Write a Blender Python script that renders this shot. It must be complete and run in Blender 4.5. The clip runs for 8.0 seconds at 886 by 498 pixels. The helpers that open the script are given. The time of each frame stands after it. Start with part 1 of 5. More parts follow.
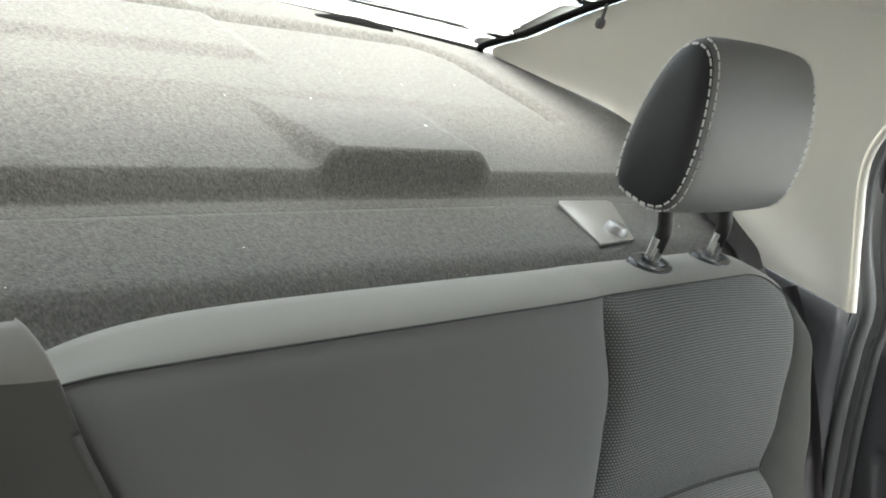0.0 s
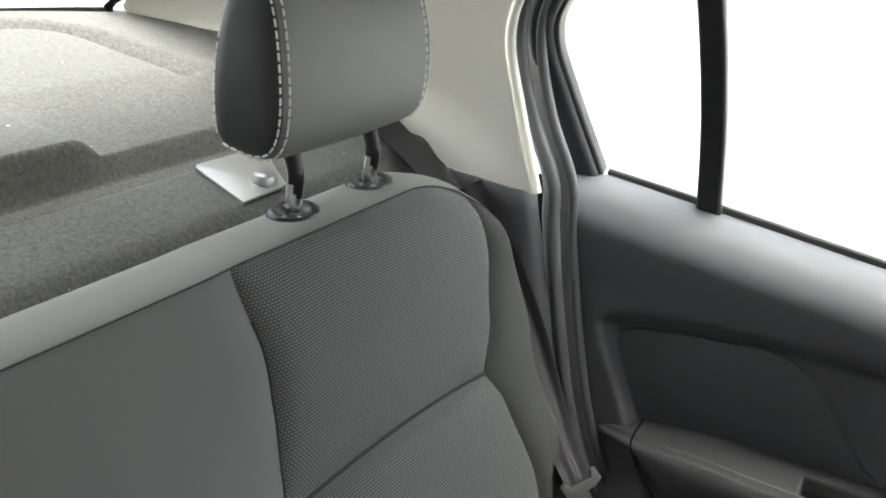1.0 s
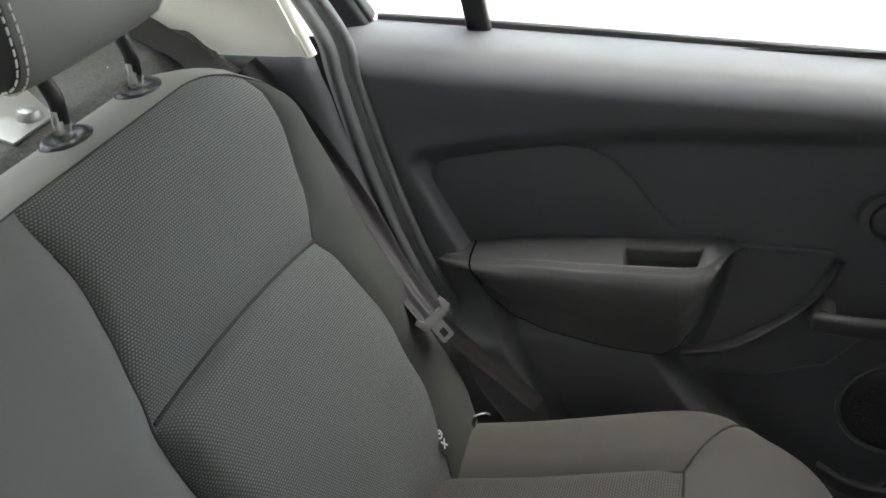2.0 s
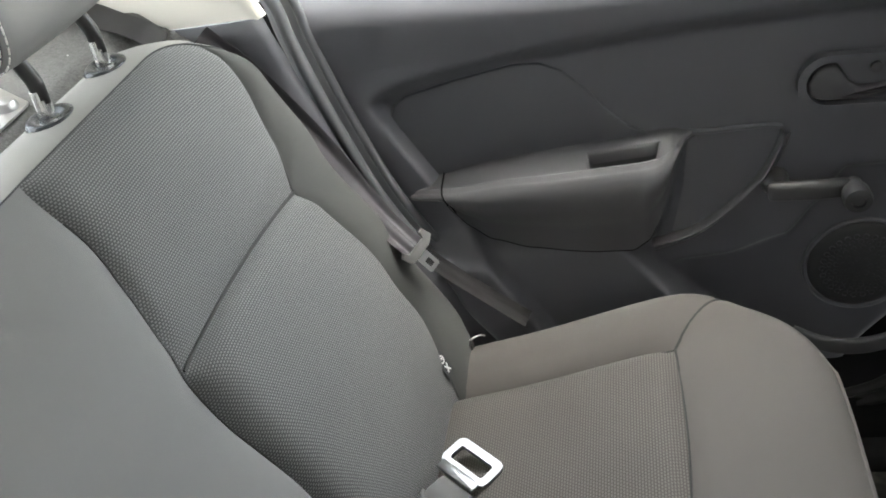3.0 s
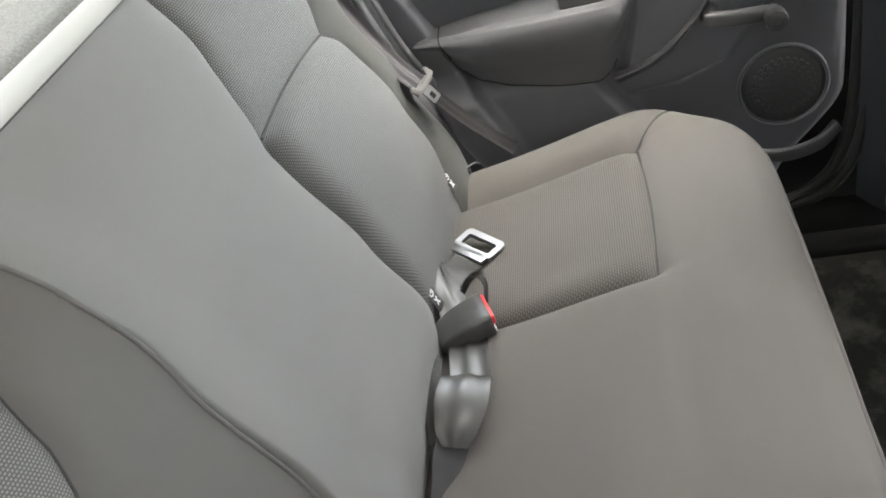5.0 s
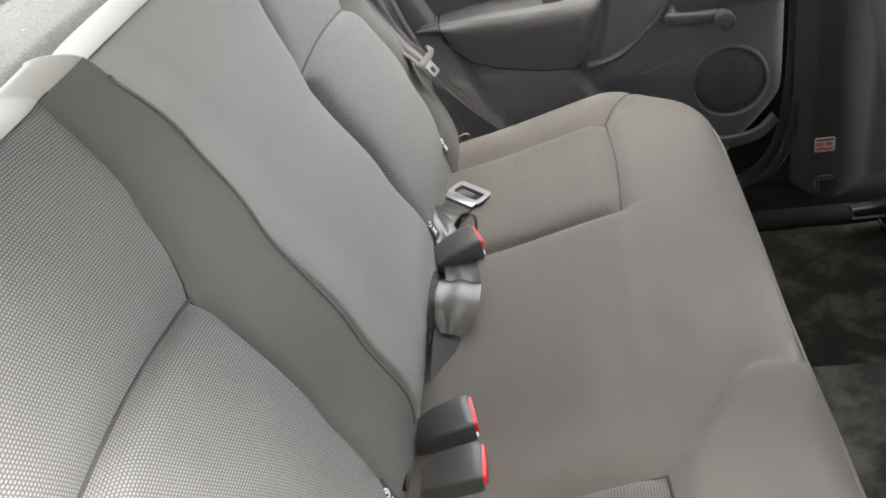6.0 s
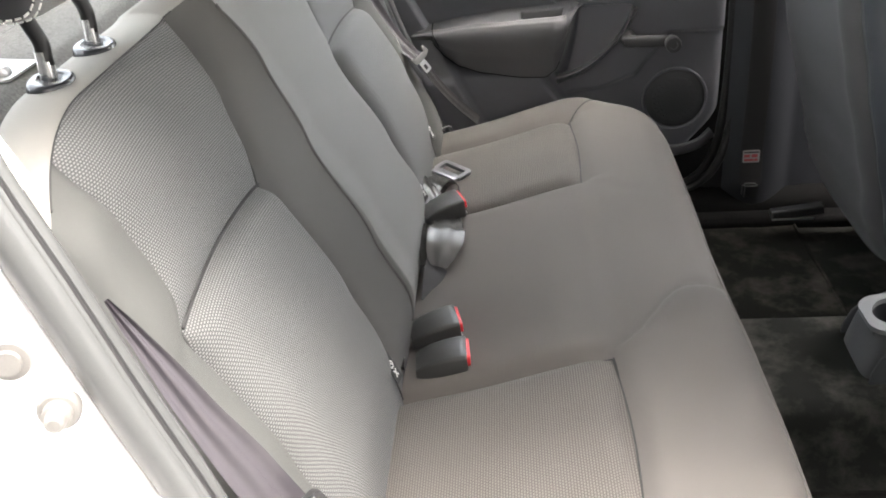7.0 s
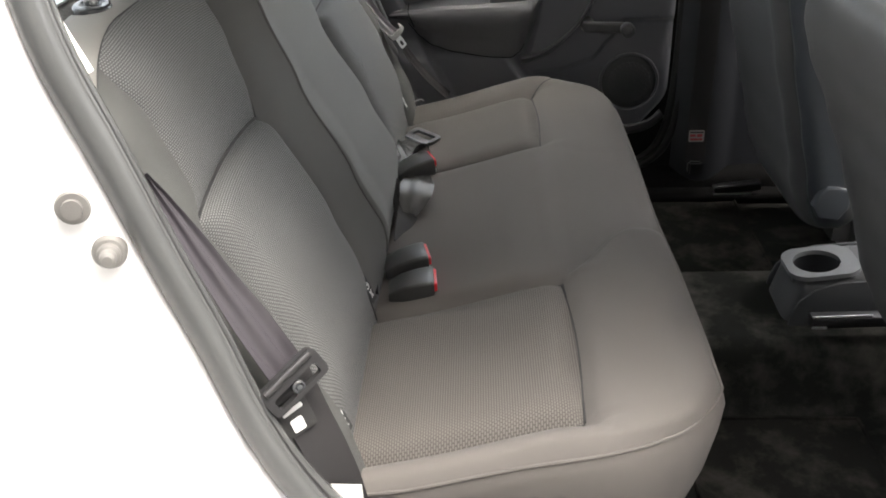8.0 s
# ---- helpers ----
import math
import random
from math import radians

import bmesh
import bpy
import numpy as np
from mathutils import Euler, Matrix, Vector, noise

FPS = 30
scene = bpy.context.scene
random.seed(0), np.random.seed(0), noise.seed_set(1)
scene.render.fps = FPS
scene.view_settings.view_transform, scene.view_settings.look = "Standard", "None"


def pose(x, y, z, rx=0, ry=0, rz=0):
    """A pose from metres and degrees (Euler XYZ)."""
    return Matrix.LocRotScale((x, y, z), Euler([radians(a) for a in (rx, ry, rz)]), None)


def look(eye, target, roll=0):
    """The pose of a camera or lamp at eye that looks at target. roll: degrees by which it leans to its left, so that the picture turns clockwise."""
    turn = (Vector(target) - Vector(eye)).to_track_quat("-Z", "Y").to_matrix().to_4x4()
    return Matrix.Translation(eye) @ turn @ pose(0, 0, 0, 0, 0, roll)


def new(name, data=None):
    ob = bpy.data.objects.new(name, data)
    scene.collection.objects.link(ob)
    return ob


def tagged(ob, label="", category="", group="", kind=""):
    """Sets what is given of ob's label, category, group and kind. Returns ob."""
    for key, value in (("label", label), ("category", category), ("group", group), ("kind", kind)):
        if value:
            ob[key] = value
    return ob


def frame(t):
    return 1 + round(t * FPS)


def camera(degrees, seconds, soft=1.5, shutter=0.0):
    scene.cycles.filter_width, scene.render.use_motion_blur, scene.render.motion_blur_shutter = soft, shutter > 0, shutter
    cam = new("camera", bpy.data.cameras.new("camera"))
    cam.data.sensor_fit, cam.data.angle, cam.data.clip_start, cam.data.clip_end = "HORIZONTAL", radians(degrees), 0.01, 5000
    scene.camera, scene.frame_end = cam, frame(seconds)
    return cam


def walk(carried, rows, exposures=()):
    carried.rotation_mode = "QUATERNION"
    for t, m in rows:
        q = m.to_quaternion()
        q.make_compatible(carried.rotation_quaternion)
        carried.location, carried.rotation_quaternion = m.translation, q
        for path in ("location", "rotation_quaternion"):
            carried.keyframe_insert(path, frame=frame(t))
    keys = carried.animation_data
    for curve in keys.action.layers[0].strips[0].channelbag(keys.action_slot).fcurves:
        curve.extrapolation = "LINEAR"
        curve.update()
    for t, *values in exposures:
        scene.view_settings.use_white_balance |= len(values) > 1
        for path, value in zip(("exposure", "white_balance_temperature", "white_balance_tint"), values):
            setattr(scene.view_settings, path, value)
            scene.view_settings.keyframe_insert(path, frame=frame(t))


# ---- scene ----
cam = camera(49.4, 8.0, 1.8)
PATH = [
    (0, (0.164, -0.391, 1.302), (-1.039, 1.044, 0.599), 18.5),
    (0.5, (0.216, -0.283, 1.343), (-0.846, 1.236, 0.592), 14.8),
    (1, (0.234, -0.236, 1.345), (-0.636, 1.381, 0.551), 7.3),
    (1.5, (0.259, -0.225, 1.361), (-0.426, 1.411, 0.436), 1.4),
    (2, (0.287, -0.243, 1.345), (-0.260, 1.384, 0.321), -4.6),
    (2.2, (0.276, -0.258, 1.33), (-0.221, 1.379, 0.288), -6.8),
    (3.3, (0.263, -0.353, 1.322), (-0.177, 1.28, 0.255), -13.2),
    (3.5, (0.26, -0.378, 1.32), (-0.166, 1.26, 0.254), -13.1),
    (4, (0.267, -0.456, 1.309), (-0.158, 1.184, 0.246), -13.6),
    (4.5, (0.254, -0.548, 1.298), (-0.138, 1.077, 0.199), -14.3),
    (4.7, (0.248, -0.584, 1.293), (-0.131, 1.035, 0.182), -14.8),
    (5.8, (0.22, -0.849, 1.292), (-0.076, 0.818, 0.226), -11.7),
    (6, (0.207, -0.91, 1.286), (-0.065, 0.778, 0.249), -10.0),
    (6.5, (0.179, -1.071, 1.284), (-0.038, 0.653, 0.293), -6.4),
    (7, (0.157, -1.209, 1.283), (0.012, 0.546, 0.336), -4.2),
    (7.5, (0.154, -1.326, 1.282), (0.064, 0.448, 0.364), -2.4),
    (8, (0.157, -1.399, 1.269), (0.085, 0.37, 0.339), -1.6),
]
walk(cam, [(t, look(eye, target, roll)) for t, eye, target, roll in PATH], [(0, 2.8, 6600, 5), (0.5, 2.95, 6650, 6), (1.0, 2.8, 6600, 5), (1.5, 2.8, 6550, 5), (2.0, 2.8, 6600, 5), (3.5, 4.35, 6600, 8), (4.0, 4.45, 6650, 8), (4.5, 4.4, 6700, 8), (6.0, 4.4, 6750, 9), (6.5, 4.4, 6750, 10), (7.0, 4.1, 6750, 11), (7.5, 3.7, 6700, 11), (8.0, 3.15, 6750, 10)])

# ---- light ----
world = bpy.data.worlds.new("world")
scene.world = world
world.use_nodes = True
wt = world.node_tree
sky = wt.nodes.new("ShaderNodeTexSky")
sky.sky_type, sky.sun_disc = "NISHITA", False
sky.sun_elevation, sky.sun_rotation = radians(72.3), radians(110.1)
sky.air_density, sky.dust_density, sky.ozone_density = 1.0, 6.0, 0.6
haze = wt.nodes.new("ShaderNodeHueSaturation")
haze.inputs["Saturation"].default_value = 0.4
wt.links.new(sky.outputs[0], haze.inputs["Color"])
wt.links.new(haze.outputs[0], wt.nodes["Background"].inputs[0])
wt.nodes["Background"].inputs[1].default_value = 0.15
sun = new("sun", bpy.data.lights.new("sun", "SUN"))
sun.data.energy, sun.data.angle, sun.data.color = 0.4, radians(95), (1.0, 0.99, 0.98)
SUN_FROM = Vector((0.30, -0.11, 1.0))
sun.matrix_world = look(SUN_FROM * 5, (0, 0, 0))


# ---- materials ----
def mat(name, colour, rough=0.6, metal=0.0, vary=0.15, scale=60.0, bump=0.15, fine=900.0, spec=0.5, sheen=0.0, coat=0.0):
    """A surface with grain at two scales: blotches at `scale`, relief at `fine` cycles a metre."""
    m = bpy.data.materials.new(name)
    m.use_nodes = True
    nt = m.node_tree
    b = nt.nodes["Principled BSDF"]
    b.inputs["Roughness"].default_value, b.inputs["Metallic"].default_value = rough, metal
    b.inputs["Specular IOR Level"].default_value = spec
    b.inputs["Sheen Weight"].default_value = sheen
    b.inputs["Coat Weight"].default_value = coat
    tc = nt.nodes.new("ShaderNodeTexCoord")
    n1, n2 = nt.nodes.new("ShaderNodeTexNoise"), nt.nodes.new("ShaderNodeTexNoise")
    n1.inputs["Scale"].default_value, n2.inputs["Scale"].default_value = scale * 0.2, fine
    n1.inputs["Detail"].default_value, n2.inputs["Detail"].default_value = 6, 3
    for n in (n1, n2):
        nt.links.new(tc.outputs["Object"], n.inputs["Vector"])
    ramp = nt.nodes.new("ShaderNodeMix")
    ramp.data_type = "RGBA"
    ramp.inputs[6].default_value = [c * (1 - vary) for c in colour] + [1]
    ramp.inputs[7].default_value = [min(1, c * (1 + vary)) for c in colour] + [1]
    mix = nt.nodes.new("ShaderNodeMath")
    mix.operation = "MULTIPLY_ADD"
    mix.inputs[1].default_value = 0.4
    nt.links.new(n2.outputs[0], mix.inputs[0])
    half = nt.nodes.new("ShaderNodeMath")
    half.operation = "MULTIPLY"
    half.inputs[1].default_value = 0.6
    nt.links.new(n1.outputs[0], half.inputs[0])
    nt.links.new(half.outputs[0], mix.inputs[2])
    nt.links.new(mix.outputs[0], ramp.inputs[0])
    nt.links.new(ramp.outputs[2], b.inputs["Base Color"])
    bp = nt.nodes.new("ShaderNodeBump")
    bp.inputs["Strength"].default_value, bp.inputs["Distance"].default_value = bump, 0.001
    nt.links.new(n2.outputs[0], bp.inputs["Height"])
    nt.links.new(bp.outputs[0], b.inputs["Normal"])
    return m


def weave(name, dark, light, pitch, row, thread, rough=0.85):
    """A woven fabric: light dashes in staggered rows over a dark ground, laid out in metres on the UV map."""
    m = mat(name, dark, rough, vary=0.2, scale=40, bump=0.2, fine=2500, spec=0.15, sheen=0.05)
    nt = m.node_tree
    b = nt.nodes["Principled BSDF"]
    uv = nt.nodes.new("ShaderNodeUVMap")
    br = nt.nodes.new("ShaderNodeTexBrick")
    br.offset, br.squash = 0.5, 1.0
    br.inputs["Scale"].default_value = 1.0
    br.inputs["Brick Width"].default_value, br.inputs["Row Height"].default_value = pitch, row
    br.inputs["Mortar Size"].default_value, br.inputs["Mortar Smooth"].default_value = thread, 0.5
    br.inputs["Color1"].default_value = br.inputs["Color2"].default_value = (1, 1, 1, 1)
    br.inputs["Mortar"].default_value = (0, 0, 0, 1)
    nt.links.new(uv.outputs[0], br.inputs["Vector"])
    old = b.inputs["Base Color"].links[0].from_socket
    mx = nt.nodes.new("ShaderNodeMix")
    mx.data_type = "RGBA"
    mx.inputs[7].default_value = (*light, 1)
    nt.links.new(br.outputs["Color"], mx.inputs[0])
    nt.links.new(old, mx.inputs[6])
    nt.links.new(mx.outputs[2], b.inputs["Base Color"])
    bp = [n for n in nt.nodes if n.type == "BUMP"][0]
    bp2 = nt.nodes.new("ShaderNodeBump")
    bp2.inputs["Strength"].default_value, bp2.inputs["Distance"].default_value = 0.35, 0.0008
    nt.links.new(br.outputs["Color"], bp2.inputs["Height"])
    nt.links.new(bp.outputs[0], bp2.inputs["Normal"])
    nt.links.new(bp2.outputs[0], b.inputs["Normal"])
    return m


def glass(name):
    m = bpy.data.materials.new(name)
    m.use_nodes = True
    b = m.node_tree.nodes["Principled BSDF"]
    b.inputs["Transmission Weight"].default_value, b.inputs["Roughness"].default_value = 1.0, 0.0
    b.inputs["IOR"].default_value = 1.08
    b.inputs["Base Color"].default_value = (0.93, 0.96, 0.94, 1)
    return m


def dusty(m, dust, floor_level):
    """Pale dust lying in soft uneven patches on a felt."""
    nt = m.node_tree
    b = nt.nodes["Principled BSDF"]
    old = b.inputs["Base Color"].links[0].from_socket
    tc = nt.nodes.new("ShaderNodeTexCoord")
    n = nt.nodes.new("ShaderNodeTexNoise")
    n.inputs["Scale"].default_value, n.inputs["Detail"].default_value, n.inputs["Roughness"].default_value = 11.0, 8, 0.65
    nt.links.new(tc.outputs["Object"], n.inputs["Vector"])
    r = nt.nodes.new("ShaderNodeMapRange")
    r.inputs["From Min"].default_value, r.inputs["From Max"].default_value = floor_level - 0.12, floor_level + 0.14
    r.inputs["To Max"].default_value = 0.6
    nt.links.new(n.outputs[0], r.inputs["Value"])
    mx = nt.nodes.new("ShaderNodeMix")
    mx.data_type = "RGBA"
    mx.inputs[7].default_value = (*dust, 1)
    nt.links.new(r.outputs[0], mx.inputs[0])
    nt.links.new(old, mx.inputs[6])
    nt.links.new(mx.outputs[2], b.inputs["Base Color"])
    return m


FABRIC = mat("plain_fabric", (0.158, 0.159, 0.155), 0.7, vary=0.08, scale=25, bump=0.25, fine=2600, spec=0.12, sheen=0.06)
# Same cloth darkened: the narrow panel's shade is put into its colour.
FABRIC_MID_SHADED = mat("narrow_panel_shaded_fabric", (0.110, 0.110, 0.108), 0.75, vary=0.08, scale=25, bump=0.25, fine=2600, spec=0.1, sheen=0.04)
# Bolster cloth colour is lowered to offset the strong light falling there.
FABRIC_SIDE_DIM = mat("bolster_dim_fabric", (0.072, 0.074, 0.071), 0.75, vary=0.08, scale=25, bump=0.25, fine=2600, spec=0.1, sheen=0.04)
# Same cloth, lighter and warmer: light from above painted into the top band.
FABRIC_TOP_LIT = mat("top_band_lit_fabric", (0.235, 0.229, 0.214), 0.75, vary=0.08, scale=25, bump=0.25, fine=2600, spec=0.1, sheen=0.04)
FABRIC_LOW = mat("cushion_fabric", (0.122, 0.113, 0.106), 0.8, vary=0.1, scale=25, bump=0.25, fine=2600, spec=0.1, sheen=0.05)
MESH = weave("back_mesh", (0.078, 0.080, 0.080), (0.200, 0.202, 0.198), 0.0034, 0.0026, 0.0008)
MESH_LOW = weave("cushion_mesh", (0.076, 0.070, 0.065), (0.142, 0.132, 0.122), 0.0044, 0.0030, 0.0008)
THREAD = mat("seam_thread", (0.035, 0.035, 0.035), 0.8)
WHITE_THREAD = mat("white_thread", (0.72, 0.72, 0.7), 0.7, bump=0.4)
LEATHER = mat("headrest_leather", (0.150, 0.150, 0.150), 0.5, vary=0.08, scale=60, bump=0.25, fine=1400, spec=0.4)
LEATHER_SIDE = mat("headrest_side_leather", (0.028, 0.029, 0.032), 0.45, vary=0.1, scale=60, bump=0.25, fine=1400, spec=0.4)
CHROME = mat("chrome", (0.72, 0.72, 0.71), 0.26, 1.0, vary=0.05, bump=0.02)
STEEL = mat("worn_steel", (0.45, 0.45, 0.45), 0.35, 1.0, vary=0.15, bump=0.1)
BUCKLE_STEEL = mat("buckle_steel", (0.27, 0.27, 0.28), 0.30, 1.0, vary=0.12, bump=0.05)
DARK_METAL = mat("black_metal", (0.03, 0.03, 0.03), 0.3, 0.6, bump=0.05)
PLASTIC = mat("door_plastic", (0.092, 0.094, 0.105), 0.42, vary=0.08, scale=20, bump=0.3, fine=1500, spec=0.5)
PLASTIC_IN = mat("door_insert_plastic", (0.083, 0.085, 0.095), 0.48, vary=0.08, scale=20, bump=0.35, fine=1800, spec=0.5)
PLASTIC_ARM = mat("armrest_plastic", (0.070, 0.070, 0.075), 0.38, vary=0.08, scale=20, bump=0.3, fine=1500, spec=0.5)
BLACK = mat("black_plastic", (0.02, 0.02, 0.021), 0.4, vary=0.1, bump=0.15)
GRILLE = mat("grille_plastic", (0.035, 0.036, 0.038), 0.5, vary=0.1, bump=0.2)
PILLAR = mat("pillar_plastic", (0.034, 0.036, 0.041), 0.5, vary=0.08, scale=20, bump=0.3, fine=1500, spec=0.25)
CRANK = mat("crank_plastic", (0.045, 0.045, 0.047), 0.38, vary=0.1, bump=0.2, fine=1500)
BLACK_MATT = mat("matt_black", (0.007, 0.007, 0.007), 0.8, vary=0.1, spec=0.03)
RUBBER = mat("rubber_seal", (0.075, 0.078, 0.077), 0.24, vary=0.12, bump=0.1, spec=0.5)
GREY_PLASTIC = mat("grey_plastic", (0.125, 0.131, 0.134), 0.5, vary=0.06, bump=0.25, fine=1500)
BEIGE = mat("pillar_trim", (0.80, 0.785, 0.725), 0.55, vary=0.03, scale=20, bump=0.2, fine=1500, spec=0.3)
ROOF_CLOTH = mat("roof_cloth", (0.55, 0.54, 0.51), 0.95, vary=0.05, bump=0.3)
HEADLINER = mat("headliner", (0.76, 0.745, 0.70), 0.95, vary=0.05, bump=0.3)
SHELF = mat("shelf_felt", (0.098, 0.0965, 0.091), 0.95, vary=0.95, scale=1200, bump=1.0, fine=480, spec=0.05, sheen=0.14)
PAINT = mat("white_paint", (0.8, 0.8, 0.79), 0.25, vary=0.02, scale=15, bump=0.0, coat=0.6)
CARPET = dusty(mat("carpet", (0.016, 0.0165, 0.015), 0.95, vary=0.4, scale=60, bump=0.8, fine=900, spec=0.03), (0.095, 0.091, 0.081), 0.57)
CARPET_MAT = dusty(mat("floor_mat_felt", (0.016, 0.0155, 0.014), 0.95, vary=0.4, scale=40, bump=0.8, fine=900, spec=0.03), (0.100, 0.093, 0.080), 0.59)
WEB = mat("belt_webbing", (0.050, 0.046, 0.052), 0.25, vary=0.12, scale=80, bump=0.4, fine=2000, spec=0.5)
BUCKLE = mat("buckle_plastic", (0.046, 0.046, 0.045), 0.32, vary=0.08, bump=0.2, fine=1500)
VINYL_SIDE = mat("seat_side_vinyl", (0.050, 0.057, 0.066), 0.42, vary=0.1, scale=20, bump=0.25, fine=1300, spec=0.5)
SEATBACK = mat("front_seat_vinyl", (0.085, 0.087, 0.088), 0.48, vary=0.1, scale=15, bump=0.3, fine=1300, spec=0.4)
RED = mat("red_plastic", (0.65, 0.025, 0.03), 0.35, vary=0.05, bump=0.05)
LABEL_WHITE = mat("label_white", (0.68, 0.68, 0.67), 0.6, vary=0.03, bump=0.05)
LABEL_GREY = mat("label_grey", (0.28, 0.26, 0.26), 0.6, vary=0.05, bump=0.05)
LABEL_RED = mat("label_red", (0.34, 0.05, 0.055), 0.6, vary=0.05, bump=0.05)
LABEL_BLACK = mat("label_black", (0.02, 0.02, 0.02), 0.6, vary=0.1, bump=0.05)
GREY_DARK = mat("dark_grey_plastic", (0.045, 0.048, 0.052), 0.5, vary=0.06, bump=0.25, fine=1500)
GREY_TONGUE = mat("tongue_grey", (0.11, 0.11, 0.107), 0.5, vary=0.06, bump=0.15)
RUBBER_FAR = mat("seal_bluish", (0.095, 0.099, 0.105), 0.35, vary=0.1, bump=0.1)
RUBBER_DARK = mat("dark_rubber", (0.02, 0.02, 0.02), 0.5, vary=0.1, bump=0.1, spec=0.25)
WEB_LAP = mat("lap_webbing", (0.066, 0.065, 0.063), 0.22, vary=0.12, scale=80, bump=0.25, fine=2000, spec=0.6)
WEB_BLACK = mat("black_webbing", (0.017, 0.016, 0.017), 0.65, vary=0.12, scale=80, bump=0.4, fine=2000)
FABRIC_TAG = mat("tag_cloth", (0.03, 0.031, 0.032), 0.8, bump=0.3)
STEEL_PALE = mat("pale_steel", (0.6, 0.6, 0.56), 0.4, 0.6)
BLACK_WELL = mat("well_black", (0.015, 0.016, 0.018), 0.35)
GLASS = glass("window_glass")
PAVING = mat("pale_paving", (0.52, 0.51, 0.49), 0.9, vary=0.15, scale=10, bump=0.4, fine=120)
DARK_BLOCKER = mat("dark_plaster", (0.13, 0.126, 0.12), 0.9, vary=0.2, scale=6, bump=0.4, fine=90)
BLUE = mat("blue_paint", (0.08, 0.3, 0.62), 0.7, vary=0.1)


# ---- building helpers ----
def thing(name, label, category, group="", kind="", at=(0, 0, 0)):
    ob = new(name)
    ob.empty_display_size = 0.05
    ob.matrix_world = Matrix.Translation(at)
    return tagged(ob, label, category, group, kind)


def raw(name, verts, faces, material, parent=None, label="", uvs=None, smooth=True):
    """One mesh object from points, under a thing or a part. Points are in world metres."""
    me = bpy.data.meshes.new(name)
    off = Vector((0, 0, 0))
    p = parent
    while p is not None:
        off += p.location
        p = p.parent
    me.from_pydata([tuple(Vector(v) - off) for v in verts], [], faces)
    if smooth:
        me.polygons.foreach_set("use_smooth", [True] * len(me.polygons))
    if uvs:
        layer = me.uv_layers.new(name="UVMap")
        for lp in me.loops:
            layer.data[lp.index].uv = uvs[lp.vertex_index]
    me.materials.append(material)
    me.validate()
    ob = new(name, me)
    if parent is not None:
        ob.parent = parent
    if label:
        ob["label"] = label
    return ob


def part(name, bm, material, parent=None, label="", smooth=True):
    """Links a bmesh, in world metres, as one mesh object under a thing or a part."""
    bm.verts.index_update()
    bmesh.ops.recalc_face_normals(bm, faces=bm.faces)
    ob = raw(name, [v.co.copy() for v in bm.verts], [[v.index for v in f.verts] for f in bm.faces], material, parent, label, smooth=smooth)
    bm.free()
    return ob


def shade_auto(ob, angle=35):
    """Sharp edges over the angle, smooth elsewhere."""
    bm = bmesh.new()
    bm.from_mesh(ob.data)
    for e in bm.edges:
        e.smooth = not (len(e.link_faces) == 2 and e.calc_face_angle(0) > radians(angle))
    bm.to_mesh(ob.data)
    bm.free()
    return ob


def grid(fn, us, vs, close_u=False):
    """Points fn(u, v) and the quads between them, rows along v."""
    pts = [fn(u, v) for v in vs for u in us]
    n, fs = len(us), []
    for j in range(len(vs) - 1):
        for i in range(n if close_u else n - 1):
            k = (i + 1) % n
            fs.append((j * n + i, j * n + k, (j + 1) * n + k, (j + 1) * n + i))
    return pts, fs


def line(a, b, n):
    return [a + (b - a) * i / (n - 1) for i in range(n)]


def lerp_table(t, table):
    """A value read off a table of (t, value), straight between its rows."""
    if t <= table[0][0]:
        return table[0][1]
    for (a, va), (b, vb) in zip(table, table[1:]):
        if t <= b:
            k = (t - a) / (b - a)
            k = k * k * (3 - 2 * k) * 0.4 + k * 0.6
            return va + (vb - va) * k
    return table[-1][1]


def smooth01(t):
    t = min(1.0, max(0.0, t))
    return t * t * (3 - 2 * t)


def f(d, k):
    """Rises from 0 towards 1 within a few k."""
    return 1 - math.exp(-max(0.0, d) / k)


def spline(points, n):
    """n points along a smooth curve through the given ones."""
    ps = [Vector(p) for p in points]
    ps = [ps[0] * 2 - ps[1]] + ps + [ps[-1] * 2 - ps[-2]]
    out = []
    segs = len(ps) - 3
    for i in range(n):
        f = i / (n - 1) * segs
        k = min(int(f), segs - 1)
        t = f - k
        a, b, c, d = ps[k:k + 4]
        out.append(0.5 * ((2 * b) + (c - a) * t + (2 * a - 5 * b + 4 * c - d) * t * t + (3 * b - a - 3 * c + d) * t ** 3))
    return out


def sweep(name, path, section, material, parent=None, label="", up=(0, 0, 1), caps=True, scale=None):
    """A closed 2D section carried along a path. Section x lies across, y along `up` made square to the path."""
    vs, fs, n = [], [], len(section)
    for i, p in enumerate(path):
        d = (Vector(path[min(i + 1, len(path) - 1)]) - Vector(path[max(i - 1, 0)])).normalized()
        u = up[i] if isinstance(up, list) else up
        u = Vector(u)
        side = d.cross(u).normalized()
        u = side.cross(d).normalized()
        k = scale[i] if scale else 1.0
        vs += [Vector(p) + side * a * k + u * b * k for a, b in section]
    for i in range(len(path) - 1):
        for j in range(n):
            k = (j + 1) % n
            fs.append((i * n + j, i * n + k, (i + 1) * n + k, (i + 1) * n + j))
    if caps:
        fs.append(tuple(range(n - 1, -1, -1)))
        fs.append(tuple((len(path) - 1) * n + j for j in range(n)))
    ob = raw(name, vs, fs, material, parent, label)
    bm = bmesh.new()
    bm.from_mesh(ob.data)
    bmesh.ops.recalc_face_normals(bm, faces=bm.faces)
    bm.to_mesh(ob.data)
    bm.free()
    return shade_auto(ob, 50)


